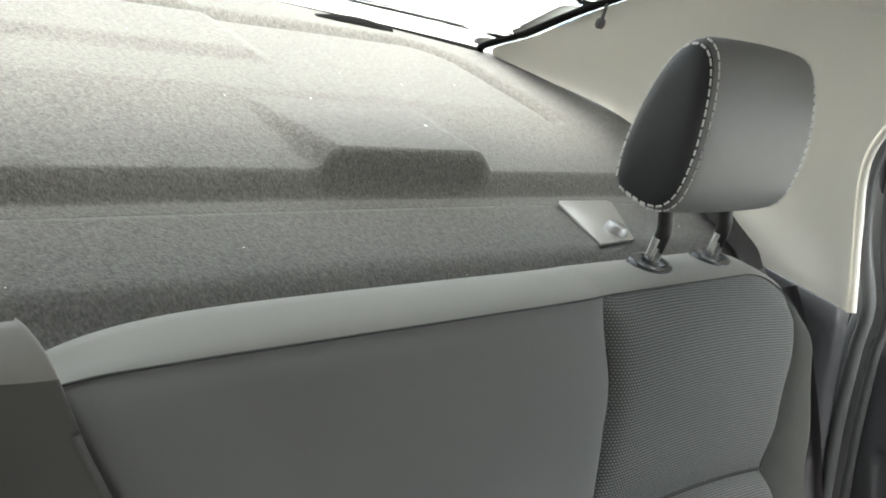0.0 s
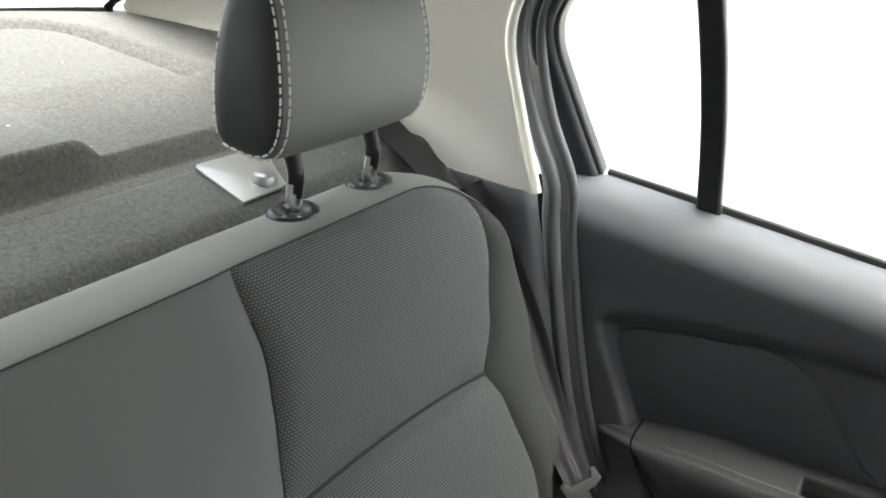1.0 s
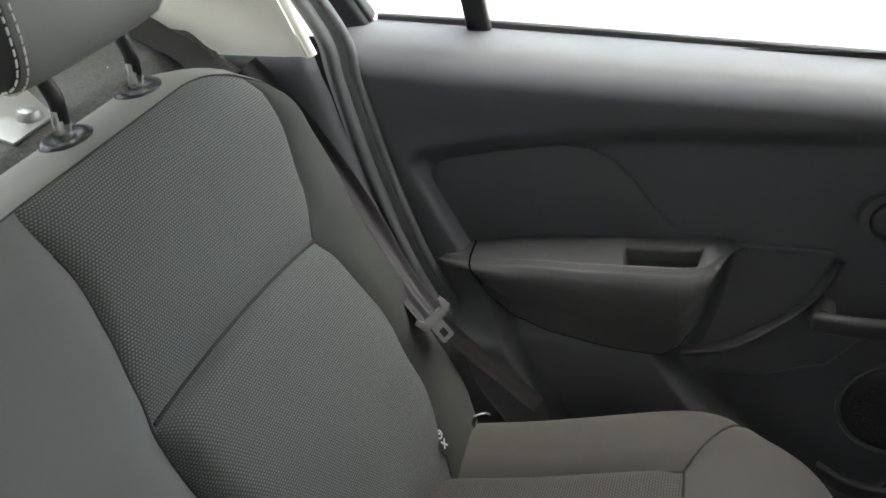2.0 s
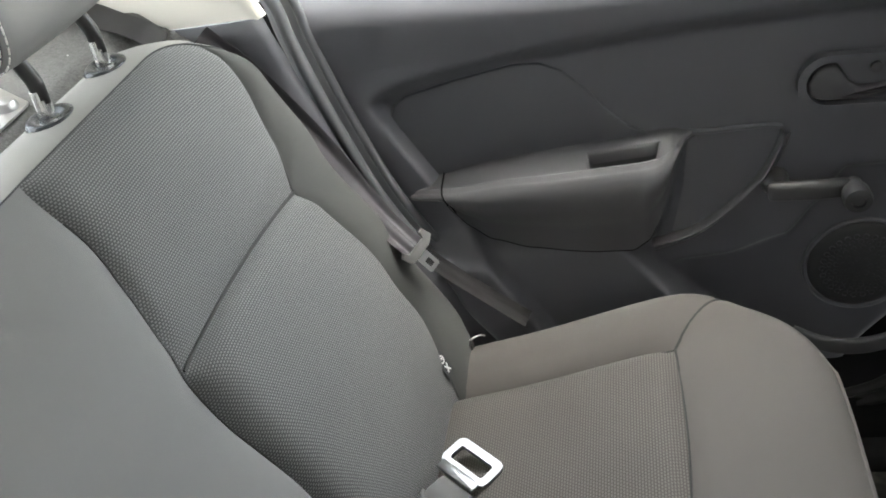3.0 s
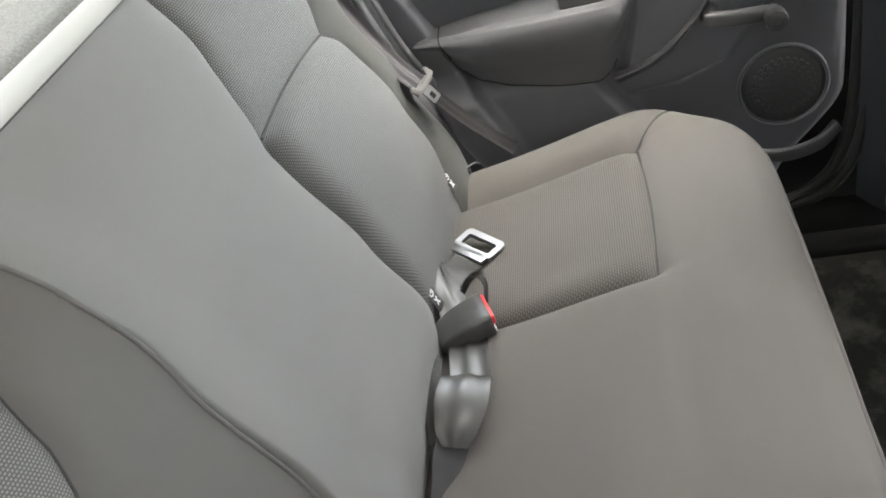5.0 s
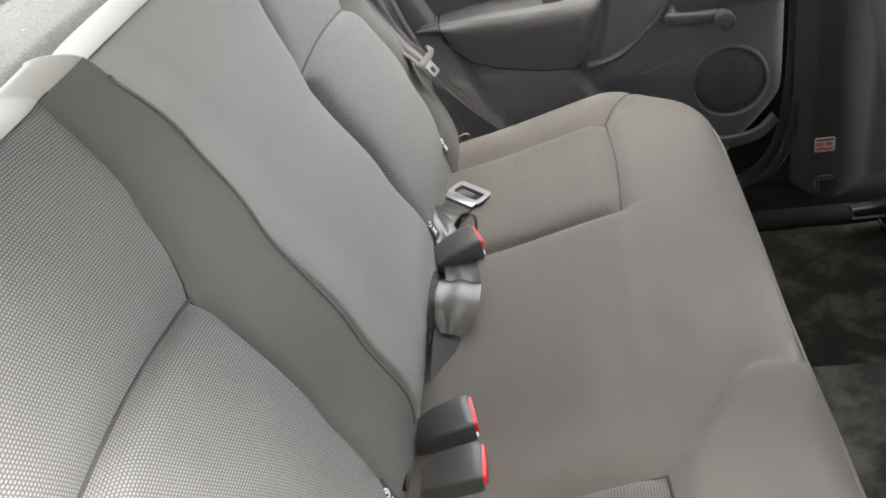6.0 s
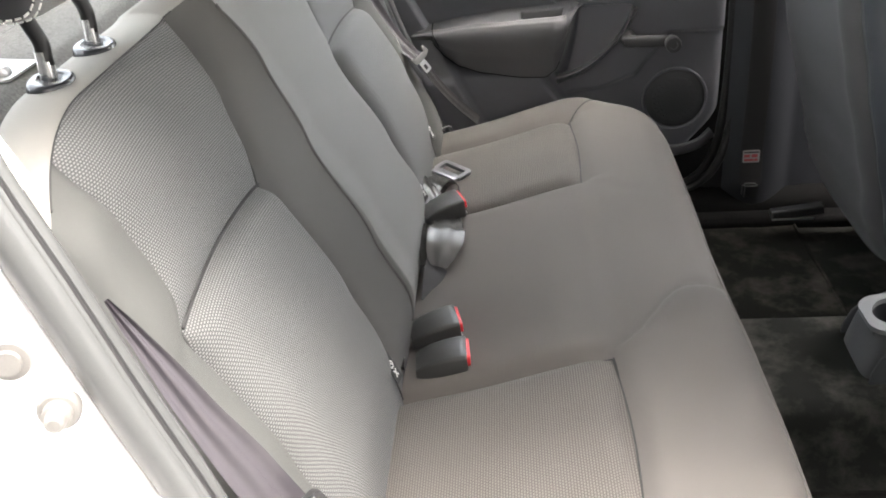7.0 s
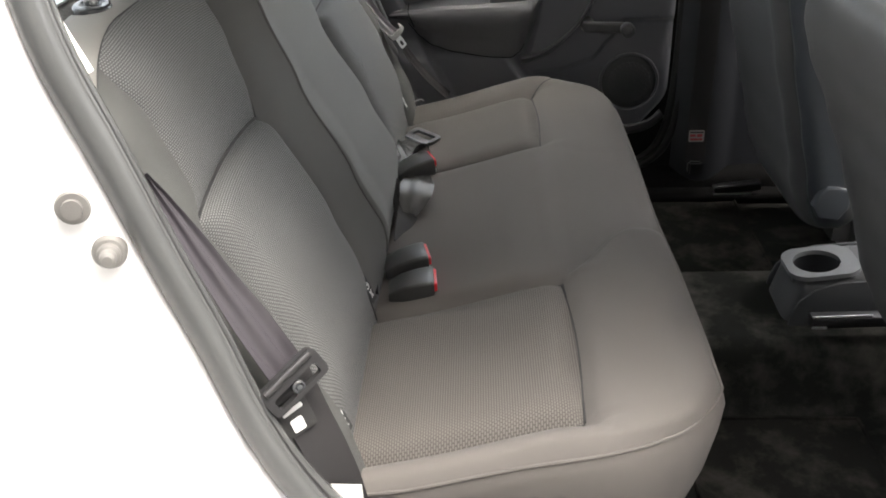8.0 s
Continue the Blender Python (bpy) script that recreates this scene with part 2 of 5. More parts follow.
def circle(r, n=12, sx=1.0, sy=1.0):
    return [(r * sx * math.cos(2 * math.pi * i / n), r * sy * math.sin(2 * math.pi * i / n)) for i in range(n)]


def round_rect(w, h, r, n=4):
    out = []
    for cx, cy, a0 in ((w / 2 - r, h / 2 - r, 0), (-w / 2 + r, h / 2 - r, 90), (-w / 2 + r, -h / 2 + r, 180), (w / 2 - r, -h / 2 + r, 270)):
        for i in range(n + 1):
            a = radians(a0 + 90 * i / n)
            out.append((cx + r * math.cos(a), cy + r * math.sin(a)))
    return out


def plate(name, outline, m, thick, material, parent=None, label="", bevel=0.002, segments=2):
    """A flat piece: the 2D outline in the plane of the pose m, its thickness along the pose's z, edges rounded."""
    bm = bmesh.new()
    f = bm.faces.new([bm.verts.new((x, y, 0)) for x, y in outline])
    r = bmesh.ops.extrude_face_region(bm, geom=[f])
    for v in r["geom"]:
        if isinstance(v, bmesh.types.BMVert):
            v.co.z += thick
    if bevel:
        bmesh.ops.bevel(bm, geom=[e for e in bm.edges if all(abs(v.co.z - thick) < 1e-6 for v in e.verts)], offset=bevel, segments=segments, affect="EDGES", profile=0.5)
    bmesh.ops.transform(bm, matrix=m, verts=bm.verts)
    return shade_auto(part(name, bm, material, parent, label), 40)


def ring(name, outer, inner, m, thick, material, parent=None, label=""):
    """A flat frame between two outlines with the same number of points."""
    n = len(outer)
    vs = []
    for z, o in ((0, outer), (thick, outer), (thick, inner), (0, inner)):
        vs += [m @ Vector((x, y, z)) for x, y in o]
    fs = [(a * n + i, a * n + (i + 1) % n, (a + 1) % 4 * n + (i + 1) % n, (a + 1) % 4 * n + i) for a in range(4) for i in range(n)]
    ob = raw(name, vs, fs, material, parent, label)
    bm = bmesh.new()
    bm.from_mesh(ob.data)
    bmesh.ops.recalc_face_normals(bm, faces=bm.faces)
    bm.to_mesh(ob.data)
    bm.free()
    return shade_auto(ob, 35)


def lathe(name, profile, m, material, parent=None, label="", n=28):
    """A turned piece: profile of (radius, height) about the z axis of the pose m."""
    vs, fs = [], []
    for r, z in profile:
        vs += [m @ Vector((r * math.cos(2 * math.pi * i / n), r * math.sin(2 * math.pi * i / n), z)) for i in range(n)]
    for j in range(len(profile) - 1):
        for i in range(n):
            k = (i + 1) % n
            fs.append((j * n + i, j * n + k, (j + 1) * n + k, (j + 1) * n + i))
    fs.append(tuple(range(n - 1, -1, -1)))
    fs.append(tuple((len(profile) - 1) * n + i for i in range(n)))
    ob = raw(name, vs, fs, material, parent, label)
    bm = bmesh.new()
    bm.from_mesh(ob.data)
    bmesh.ops.recalc_face_normals(bm, faces=bm.faces)
    bm.to_mesh(ob.data)
    bm.free()
    return shade_auto(ob, 35)


def box(name, lo, hi, material, parent=None, label="", bevel=0.004):
    bm = bmesh.new()
    bmesh.ops.create_cube(bm, size=1)
    for v in bm.verts:
        v.co = Vector([(a + b) / 2 + c * (b - a) for a, b, c in zip(lo, hi, v.co)])
    if bevel:
        bmesh.ops.bevel(bm, geom=bm.edges[:], offset=bevel, segments=2, affect="EDGES")
    return shade_auto(part(name, bm, material, parent, label), 40)


def facing(x, y, z, n, up=(0, 0, 1)):
    """A pose at a place whose z axis is n, with y as near to up as it goes."""
    n = Vector(n).normalized()
    xx = Vector(up).cross(n).normalized()
    yy = n.cross(xx)
    m = Matrix((xx, yy, n)).transposed().to_4x4()
    m.translation = (x, y, z)
    return m


# ---- shell of the car ----
def wall(name, verts, faces, material, label="", thick=0.02):
    """A piece of the shell, given thickness away from the cabin."""
    ob = raw(name, verts, faces, material, None, label)
    s = ob.modifiers.new("thickness", "SOLIDIFY")
    s.thickness, s.offset = thick, 1.0
    return tagged(ob, kind="structure")


# ground outside: pale paving up to the horizon, with painted bay lines
ground = raw("ground", [(-400, -400, 0), (400, -400, 0), (400, 400, 0), (-400, 400, 0)], [(0, 1, 2, 3)], PAVING, None, smooth=False)
tagged(ground, "pale grey paving under the car", "ground", kind="structure")
bay_line = plate("bay_line", [(-0.4, -2.6), (0.4, -2.6), (0.4, 2.6), (-0.4, 2.6)], pose(-8.7, 11.2, 0.003, 0, 0, 38.9), 0.003, BLUE, None, "", 0.0)
tagged(bay_line, "blue painted parking line on pale paving", "parking line")

# unseen plain dark wall, added to cut light from the open side
wall("wall_side_blocker", *grid(lambda x, z: (x, -2.3, z), line(-7, 8, 4), line(0, 4.2, 3)), DARK_BLOCKER, "dark plastered wall beside the parking bay", 0.2)

# cabin floor with its tunnel
def floor_z(x, y):
    t = 0.425 * smooth01((0.165 - abs(y)) / 0.05) + 0.325 * (1 - smooth01((0.165 - abs(y)) / 0.05))
    kick = 0.06 * smooth01((0.50 - x) / 0.14)
    return t + kick * (1 - smooth01((0.165 - abs(y)) / 0.05)) + 0.003 * noise.noise(Vector((x * 9, y * 9, 0)))


vs, fs = grid(lambda y, x: (x, y, floor_z(x, y)), line(-0.66, 0.66, 90), line(0.1, 1.7, 70))
floor = raw("floor", vs, fs, CARPET)
tagged(floor, "black carpeted car floor with a raised tunnel", "floor", kind="structure")
# Added strip that covers stray light leaking in at the floor's edge.
sill = sweep("sill_trim_far", [(0.20, 0.634, 0.326), (0.60, 0.634, 0.326), (1.65, 0.634, 0.326)], round_rect(0.060, 0.044, 0.012), BLACK_MATT)
tagged(sill, "black plastic sill trim along the closed door", "sill trim", kind="structure")

# roof lining
def roof_z(x, y):
    return 1.435 - 0.10 * (y / 0.6) ** 4 - 0.05 * ((x - 0.5) / 0.8) ** 4


vs, fs = grid(lambda x, y: (x, y, roof_z(x, y)), line(-0.34, 1.34, 24), line(-0.57, 0.57, 20))
wall("ceiling", vs, fs, ROOF_CLOTH, "grey cloth roof lining", 0.03)

# far side: outer skin, roof rail, lower quarter trim
wall("wall_far", *grid(lambda x, z: (x, 0.80 - 0.02 * ((z - 0.7) / 0.4) ** 2, 0.18 + (z - 0.18) * (1 - 0.3 * smooth01((-0.55 - x) / 0.4))), line(-1.7, 2.4, 24), line(0.18, 1.0, 8)), PAINT, "white painted car side", 0.02)
# Unseen front wall, raised and black to cut light from ahead.
wall("wall_front", *grid(lambda y, z: (1.62, y, z), line(-0.8, 0.8, 4), line(0.2, 1.06, 4)), BLACK_MATT, "dark bulkhead", 0.03)
rail_far = [(-0.24, 0.56, 1.33), (0.0, 0.585, 1.40), (0.4, 0.59, 1.43), (0.9, 0.585, 1.40), (1.3, 0.6, 1.22), (1.7, 0.66, 0.98)]
for side, nm in ((1, "trim_far"), (-1, "trim_near")):
    ob = sweep(nm, spline([(x, side * y, z) for x, y, z in rail_far], 24), round_rect(0.055, 0.07, 0.02), HEADLINER)
    tagged(ob, "pale roof rail lining", kind="structure")

# near side: painted quarter with the rear edge of the door opening, and the sill
EDGE = [(-0.07, 1.40), (-0.17, 1.31), (-0.198, 1.21), (-0.180, 1.125), (-0.163, 1.06), (-0.138, 0.987), (-0.109, 0.897), (-0.080, 0.814), (-0.052, 0.725), (-0.017, 0.649), (0.04, 0.570), (0.125, 0.49), (0.255, 0.42), (0.44, 0.385), (0.62, 0.38)]


def edge_at(k, n=60):
    return spline([(x, 0, z) for x, z in EDGE], n)[k]


NE = 60
edge = [edge_at(i, NE) for i in range(NE)]
def body_y(z):
    return 0.722 - 0.15 * smooth01((z - 1.05) / 0.45)


rows = []
for i, p in enumerate(edge):
    y = -body_y(p.z)
    rows.append([(p.x + 0.0, y + 0.05, p.z), (p.x - 0.004, y + 0.012, p.z - 0.003), (p.x - 0.012, y + 0.002, p.z - 0.006), (p.x - 0.03, y - 0.002, p.z - 0.015), (p.x - 0.085, y - 0.006, p.z - 0.04), (p.x - 0.105, y - 0.03, p.z - 0.05), (p.x - 0.12, y - 0.055, p.z - 0.055), (p.x - 0.15, y - 0.062, p.z - 0.06), (min(p.x - 0.3, -0.3 - 0.02 * i), y - 0.07, p.z - 0.07), (-1.6 + 0.005 * i, y - 0.07, max(0.2, p.z - 0.1))])
n = len(rows[0])
vs = [q for r in rows for q in r]
fs = [(i * n + j, i * n + j + 1, (i + 1) * n + j + 1, (i + 1) * n + j) for i in range(NE - 1) for j in range(n - 1)]
quarter = wall("wall_near", vs, fs, PAINT, "white painted rear quarter round the open door", 0.004)
wall("wall_near_front", *grid(lambda x, z: (x, -0.80 + 0.02 * ((z - 0.7) / 0.4) ** 2, z), line(0.68, 2.4, 6), line(0.18, 1.0, 6)), PAINT, "white painted front of the car side", 0.02)
sill = sweep("sill", [(0.3, -0.72, 0.36), (0.7, -0.72, 0.36), (1.2, -0.72, 0.36)], round_rect(0.12, 0.06, 0.02), PAINT)
tagged(sill, "white painted door sill", kind="structure")
pillar = sweep("pillar_near", [(0.66, -0.73, 0.36), (0.67, -0.72, 0.9), (0.60, -0.62, 1.38)], round_rect(0.1, 0.09, 0.02), PAINT)
tagged(pillar, "white painted door pillar", kind="structure")

# rubber seal along the opening: two ribs and a grey lip
door_seal = thing("door_seal", "grey rubber door seal along the open doorway", "door seal", at=(-0.05, -0.7, 0.85))
seal_path = [Vector((p.x + 0.007, -body_y(p.z) + 0.010, p.z + 0.003)) for p in edge]
sweep("rubber_tube", seal_path, circle(0.0135, 16, 1.0, 0.9), RUBBER, door_seal, "", (0, 1, 0))
seal_path2 = [Vector((p.x + 0.013, -body_y(p.z) + 0.024, p.z + 0.006)) for p in edge]
sweep("rubber_rib", seal_path2, circle(0.0040, 10), RUBBER_DARK, door_seal, "", (0, 1, 0))
seal_path3 = [Vector((p.x + 0.004, -body_y(p.z) + 0.038, p.z + 0.004)) for p in edge]
sweep("trim_lip", seal_path3, circle(0.011, 14, 0.8, 1.2), RUBBER, door_seal, "", (0, 1, 0))

seal_path4 = [Vector((p.x + 0.0185, -body_y(p.z) + 0.012, p.z + 0.007)) for p in edge]
sweep("rubber_bead", seal_path4, circle(0.0032, 8), RUBBER, door_seal, "", (0, 1, 0))

# inner trim of the near quarter
vs, fs = grid(lambda u, v: (v[0] + 0.004 - 0.3 * u, -body_y(v[1]) + 0.052 + 0.012 * f(u, 0.03) + 0.03 * u, v[1] + 0.01), line(0, 1, 6), [(p.x, p.z) for p in edge[8:]])
wall("quarter_trim_near", vs, fs, PLASTIC, "dark plastic quarter trim", 0.004)

# striker studs on the painted jamb
STUD = mat("stud_metal", (0.17, 0.165, 0.155), 0.5, 0.3)
for x, z, prof in ((-0.159, 0.955, [(0.0138, -0.01), (0.0138, 0.003), (0.0128, 0.006), (0.0085, 0.0065), (0.008, 0.010), (0.0035, 0.010)]),
                   (-0.137, 0.916, [(0.0138, -0.01), (0.0138, 0.005), (0.0122, 0.0075), (0.0095, 0.008), (0.009, 0.014), (0.007, 0.015), (0.006, 0.022), (0.004, 0.0235), (0.0016, 0.0235)])):
    stud = thing("striker_stud", "pale round steel stud on the white door jamb", "stud", "door jamb studs", at=(x, -body_y(z), z))
    lathe("stud_body", prof, facing(x, -body_y(z) - 0.003, z, (0.25, -1, 0.1)), STUD, stud)


# ---- rear bench: backrest ----
Y_IN = [(0.53, 0.246), (0.60, 0.243), (0.70, 0.232), (0.80, 0.226), (0.855, 0.229), (0.885, 0.237), (0.93, 0.248), (0.98, 0.250), (1.04, 0.240)]
Y_IN_NEAR = [(0.53, 0.238), (0.62, 0.238), (0.70, 0.244), (0.79, 0.250), (0.835, 0.256), (0.858, 0.259), (0.875, 0.248), (0.90, 0.237), (0.95, 0.230), (1.0, 0.234), (1.03, 0.238), (1.06, 0.242)]
Y_OUT = [(0.53, 0.535), (0.60, 0.545), (0.66, 0.562), (0.75, 0.562), (0.82, 0.550), (0.850, 0.541), (0.895, 0.569), (0.945, 0.587), (0.99, 0.588), (1.02, 0.565), (1.04, 0.52)]
Y_OUT_NEAR = [(0.53, 0.535), (0.60, 0.540), (0.66, 0.545), (0.75, 0.548), (0.82, 0.550), (0.858, 0.552), (0.885, 0.538), (0.92, 0.536), (0.96, 0.543), (1.0, 0.556), (1.04, 0.562)]
PROFILE = [(0.50, 0.022), (0.545, 0.012), (0.60, 0.000), (0.72, -0.055), (0.85, -0.119), (0.95, -0.157), (1.04, -0.193), (1.06, -0.200)]
NX, NZ = 0.898, 0.440


def z_top(y):
    side = 0.060 * max(0.0, (abs(y) - 0.47) / 0.15) ** 2.0
    gap = abs(y + 0.212)
    corner = -0.008 * max(0.0, 1 - gap / 0.05) ** 1.5 if y < -0.212 else 0.006 * math.exp(-gap / 0.010)
    return 1.040 - side - corner


def z_seam(y):
    """Arched seam between the two fields of an insert."""
    if y < -0.16:
        a = min(0.6, max(0.2, -y))
        return 0.868 - (0.011 * ((0.41 - a) / 0.155) ** 2 if a < 0.41 else 0.012 * ((a - 0.41) / 0.145) ** 2)
    a = min(0.6, max(0.225, y))
    return 0.862 - (0.003 * ((0.32 - a) / 0.095) ** 2 if a < 0.32 else 0.016 * ((a - 0.32) / 0.225) ** 2)


def split_y(z):
    """Parting line of the two backrests, drawn outwards near the top."""
    return -0.150 - 0.066 * smooth01((z - 0.88) / 0.19)


def puff(y, z, near):
    """How far the upholstery stands out of the seam plane."""
    a = abs(y)
    yi, yo = lerp_table(z, Y_IN_NEAR if near else Y_IN), lerp_table(z, Y_OUT_NEAR if near else Y_OUT)
    zs, zt = z_seam(y), z_top(y)
    if yi <= a <= yo:
        e = f(a - yi, 0.010) * f(yo - a, 0.013)
        if z > zs:
            return 0.015 * e * f(z - zs, 0.035) * f(zt - z, 0.012)
        return (0.024 + 0.009 * math.exp(-(zs - z) / 0.09)) * e * f(zs - z, 0.010) * smooth01((z - 0.555) / 0.13)
    if a > yo:
        edge_out = 0.628
        r = max(0.0, (a - (edge_out - 0.022)) / 0.022)
        dent = 1 - 0.55 * math.exp(-((z - zs) / 0.022) ** 2 - ((a - yo) / 0.03) ** 2)
        return 0.020 * f(a - yo, 0.010) * f(zt - z, 0.016) * dent - 0.030 * (1 - math.sqrt(max(0.0, 1 - min(1, r) ** 2.2)))
    ds = abs(y - split_y(z))
    dent = 1 - 0.5 * math.exp(-((z - zs) / 0.020) ** 2 - ((yi - a) / 0.022) ** 2)
    foot = smooth01((z - 0.53) / 0.12)
    if near:
        t = max(0.0, yi - a) / max(0.01, yi + split_y(z))
        rise = 0.009 + (0.035 + 0.014 * smooth01((z - 0.88) / 0.14)) * t ** 0.9
        fall = math.sqrt(max(0.0, 1 - max(0.0, 1 - ds / 0.0055) ** 2))
        return rise * f(yi - a, 0.005) * (0.85 + 0.15 * f(zt - z, 0.014)) * foot * dent * (0.05 + 0.95 * fall)
    roll = 1 - math.sqrt(max(0.0, 1 - max(0.0, 1 - ds / 0.009) ** 2))
    swell = (0.022 + 0.012 * smooth01((0.95 - z) / 0.3)) + 0.012 * (1 - smooth01(ds / 0.11))
    return swell * f(yi - a, 0.022) * (0.35 + 0.65 * f(zt - z, 0.016)) * foot * dent - 0.034 * roll


def back_point(y, z, d):
    x = lerp_table(z, PROFILE)
    return Vector((x + NX * d, y, z + NZ * d))


def build_back(near):
    """Half of the split backrest: rows run up the front and over the top."""
    lo_rows, up_rows = 34, 24
    if near:
        cols = [("out", 1 - (1 - t) ** 1.4) for t in line(0, 1, 14)[:-1]] + [("ins", 0.5 - 0.5 * math.cos(math.pi * t)) for t in line(0, 1, 47)[:-1]] + [("mid", 1 - (1 - t) ** 2.2) for t in line(0, 1, 24)]
    else:
        cols = [("mid", t ** 1.8) for t in line(0, 1, 61)[:-1]] + [("ins", 0.5 - 0.5 * math.cos(math.pi * t)) for t in line(0, 1, 47)[:-1]] + [("out", t ** 1.4) for t in line(0, 1, 14)]
    rows = [("lo", 1 - (1 - t) ** 1.6) for t in line(0, 1, lo_rows)[:-1]] + [("up", t) for t in line(0, 1, up_rows)]

    def y_of(c, z):
        k, t = c
        yi, yo, ye = lerp_table(z, Y_IN_NEAR if near else Y_IN), lerp_table(z, Y_OUT_NEAR if near else Y_OUT), 0.628
        if near:
            return -ye + (ye - yo) * t if k == "out" else -yo + (yo - yi) * t if k == "ins" else -yi + (split_y(z) - 0.0020 + yi) * t
        return split_y(z) + 0.0020 + (yi - split_y(z) - 0.0020) * t if k == "mid" else yi + (yo - yi) * t if k == "ins" else yo + (ye - yo) * t

    pts, uv, n = [], [], len(cols)
    for kind, t in rows:
        for c in cols:
            y = y_of(c, 0.85)
            for _ in range(3):
                zs, zt = z_seam(y), z_top(y)
                z = 0.53 + (zs - 0.53) * t if kind == "lo" else zs + (zt - zs) * t
                y = y_of(c, z)
            pts.append(back_point(y, z, puff(y, z, near)))
            uv.append((y, z * 1.12))
    # weave laid out along the bulging cloth, from the cross seam and from the middle of the insert
    def out_of(p):
        return (p.x - lerp_table(p.z, PROFILE)) * NX

    flat_v, flat_u = {}, {}
    mid_row, mid_col = lo_rows - 1, [k for k, c in enumerate(cols) if c[0] == "ins"][23]
    for i in range(n):
        for step, stop in ((1, len(rows)), (-1, -1)):
            v = 0.97
            for j in range(mid_row, stop, step):
                if j != mid_row:
                    p, q = pts[j * n + i], pts[(j - step) * n + i]
                    v += step * math.sqrt((p.x - q.x) ** 2 + (p.z - q.z) ** 2)
                flat_v[j, i] = v
    for j in range(len(rows)):
        for step, stop in ((1, n), (-1, -1)):
            u = pts[j * n + mid_col].y
            for i in range(mid_col, stop, step):
                if i != mid_col:
                    p, q = pts[j * n + i], pts[j * n + i - step]
                    u += step * math.hypot(p.y - q.y, out_of(p) - out_of(q))
                flat_u[j, i] = u
    for j, i in flat_u:
        uv[j * n + i] = (flat_u[j, i], flat_v[j, i])
    top_rows = [(-0.004, 0.010), (-0.012, 0.018), (-0.024, 0.022), (-0.036, 0.020), (-0.046, 0.010), (-0.052, -0.01), (-0.055, -0.05), (-0.05, -0.48)]
    last = len(rows) - 1
    for dx, dz in top_rows:
        for i in range(n):
            p = pts[last * n + i]
            end = 0.0 if near else 0.024 * math.exp(-abs(p.y + 0.205) / 0.040) * min(1.0, -dx / 0.03)
            pts.append(Vector((p.x + dx, p.y, p.z + (dz * 0.2 if dz > 0 else dz) - end)))
            uv.append((p.y, p.z * 1.12 - dx))
    total = len(rows) + len(top_rows)
    sets = {"out": [], "mid": [], "top": [], "upper_insert": [], "lower_insert": []}
    for j in range(total - 1):
        for i in range(n - 1):
            q = (j * n + i, j * n + i + 1, (j + 1) * n + i + 1, (j + 1) * n + i)
            if j >= last:
                sets["top"].append(q)
            elif cols[i][0] == "ins":
                sets["lower_insert" if j < lo_rows - 1 else "upper_insert"].append(q)
            else:
                sets[cols[i][0]].append(q)
    # ends: fold the first and last columns back
    base = len(pts)
    for i in (0, n - 1):
        for j in range(total):
            p = pts[j * n + i]
            back = 0.06 if j < len(rows) else 0.0
            pts.append(Vector((p.x - NX * back, p.y, p.z - NZ * back)))
            uv.append((p.y + back, p.z * 1.12))
    for s, i in ((0, 0), (1, n - 1)):
        for j in range(total - 1):
            a, b = base + s * total + j, base + s * total + j + 1
            sets[cols[i][0]].append((j * n + i, (j + 1) * n + i, b, a))
    return pts, uv, sets


def compact(name, pts, uv, faces, material, parent, label=""):
    used = sorted({i for q in faces for i in q})
    at = {i: k for k, i in enumerate(used)}
    return raw(name, [pts[i] for i in used], [tuple(at[i] for i in q) for q in faces], material, parent, label, [uv[i] for i in used])


def seam(name, pts, material, parent, r=0.0015, lift=(0.9, 0, 0.44)):
    """A stitched seam: a thin cord half sunk along a line."""
    return sweep(name, pts, circle(r, 6), material, parent, "", lift)


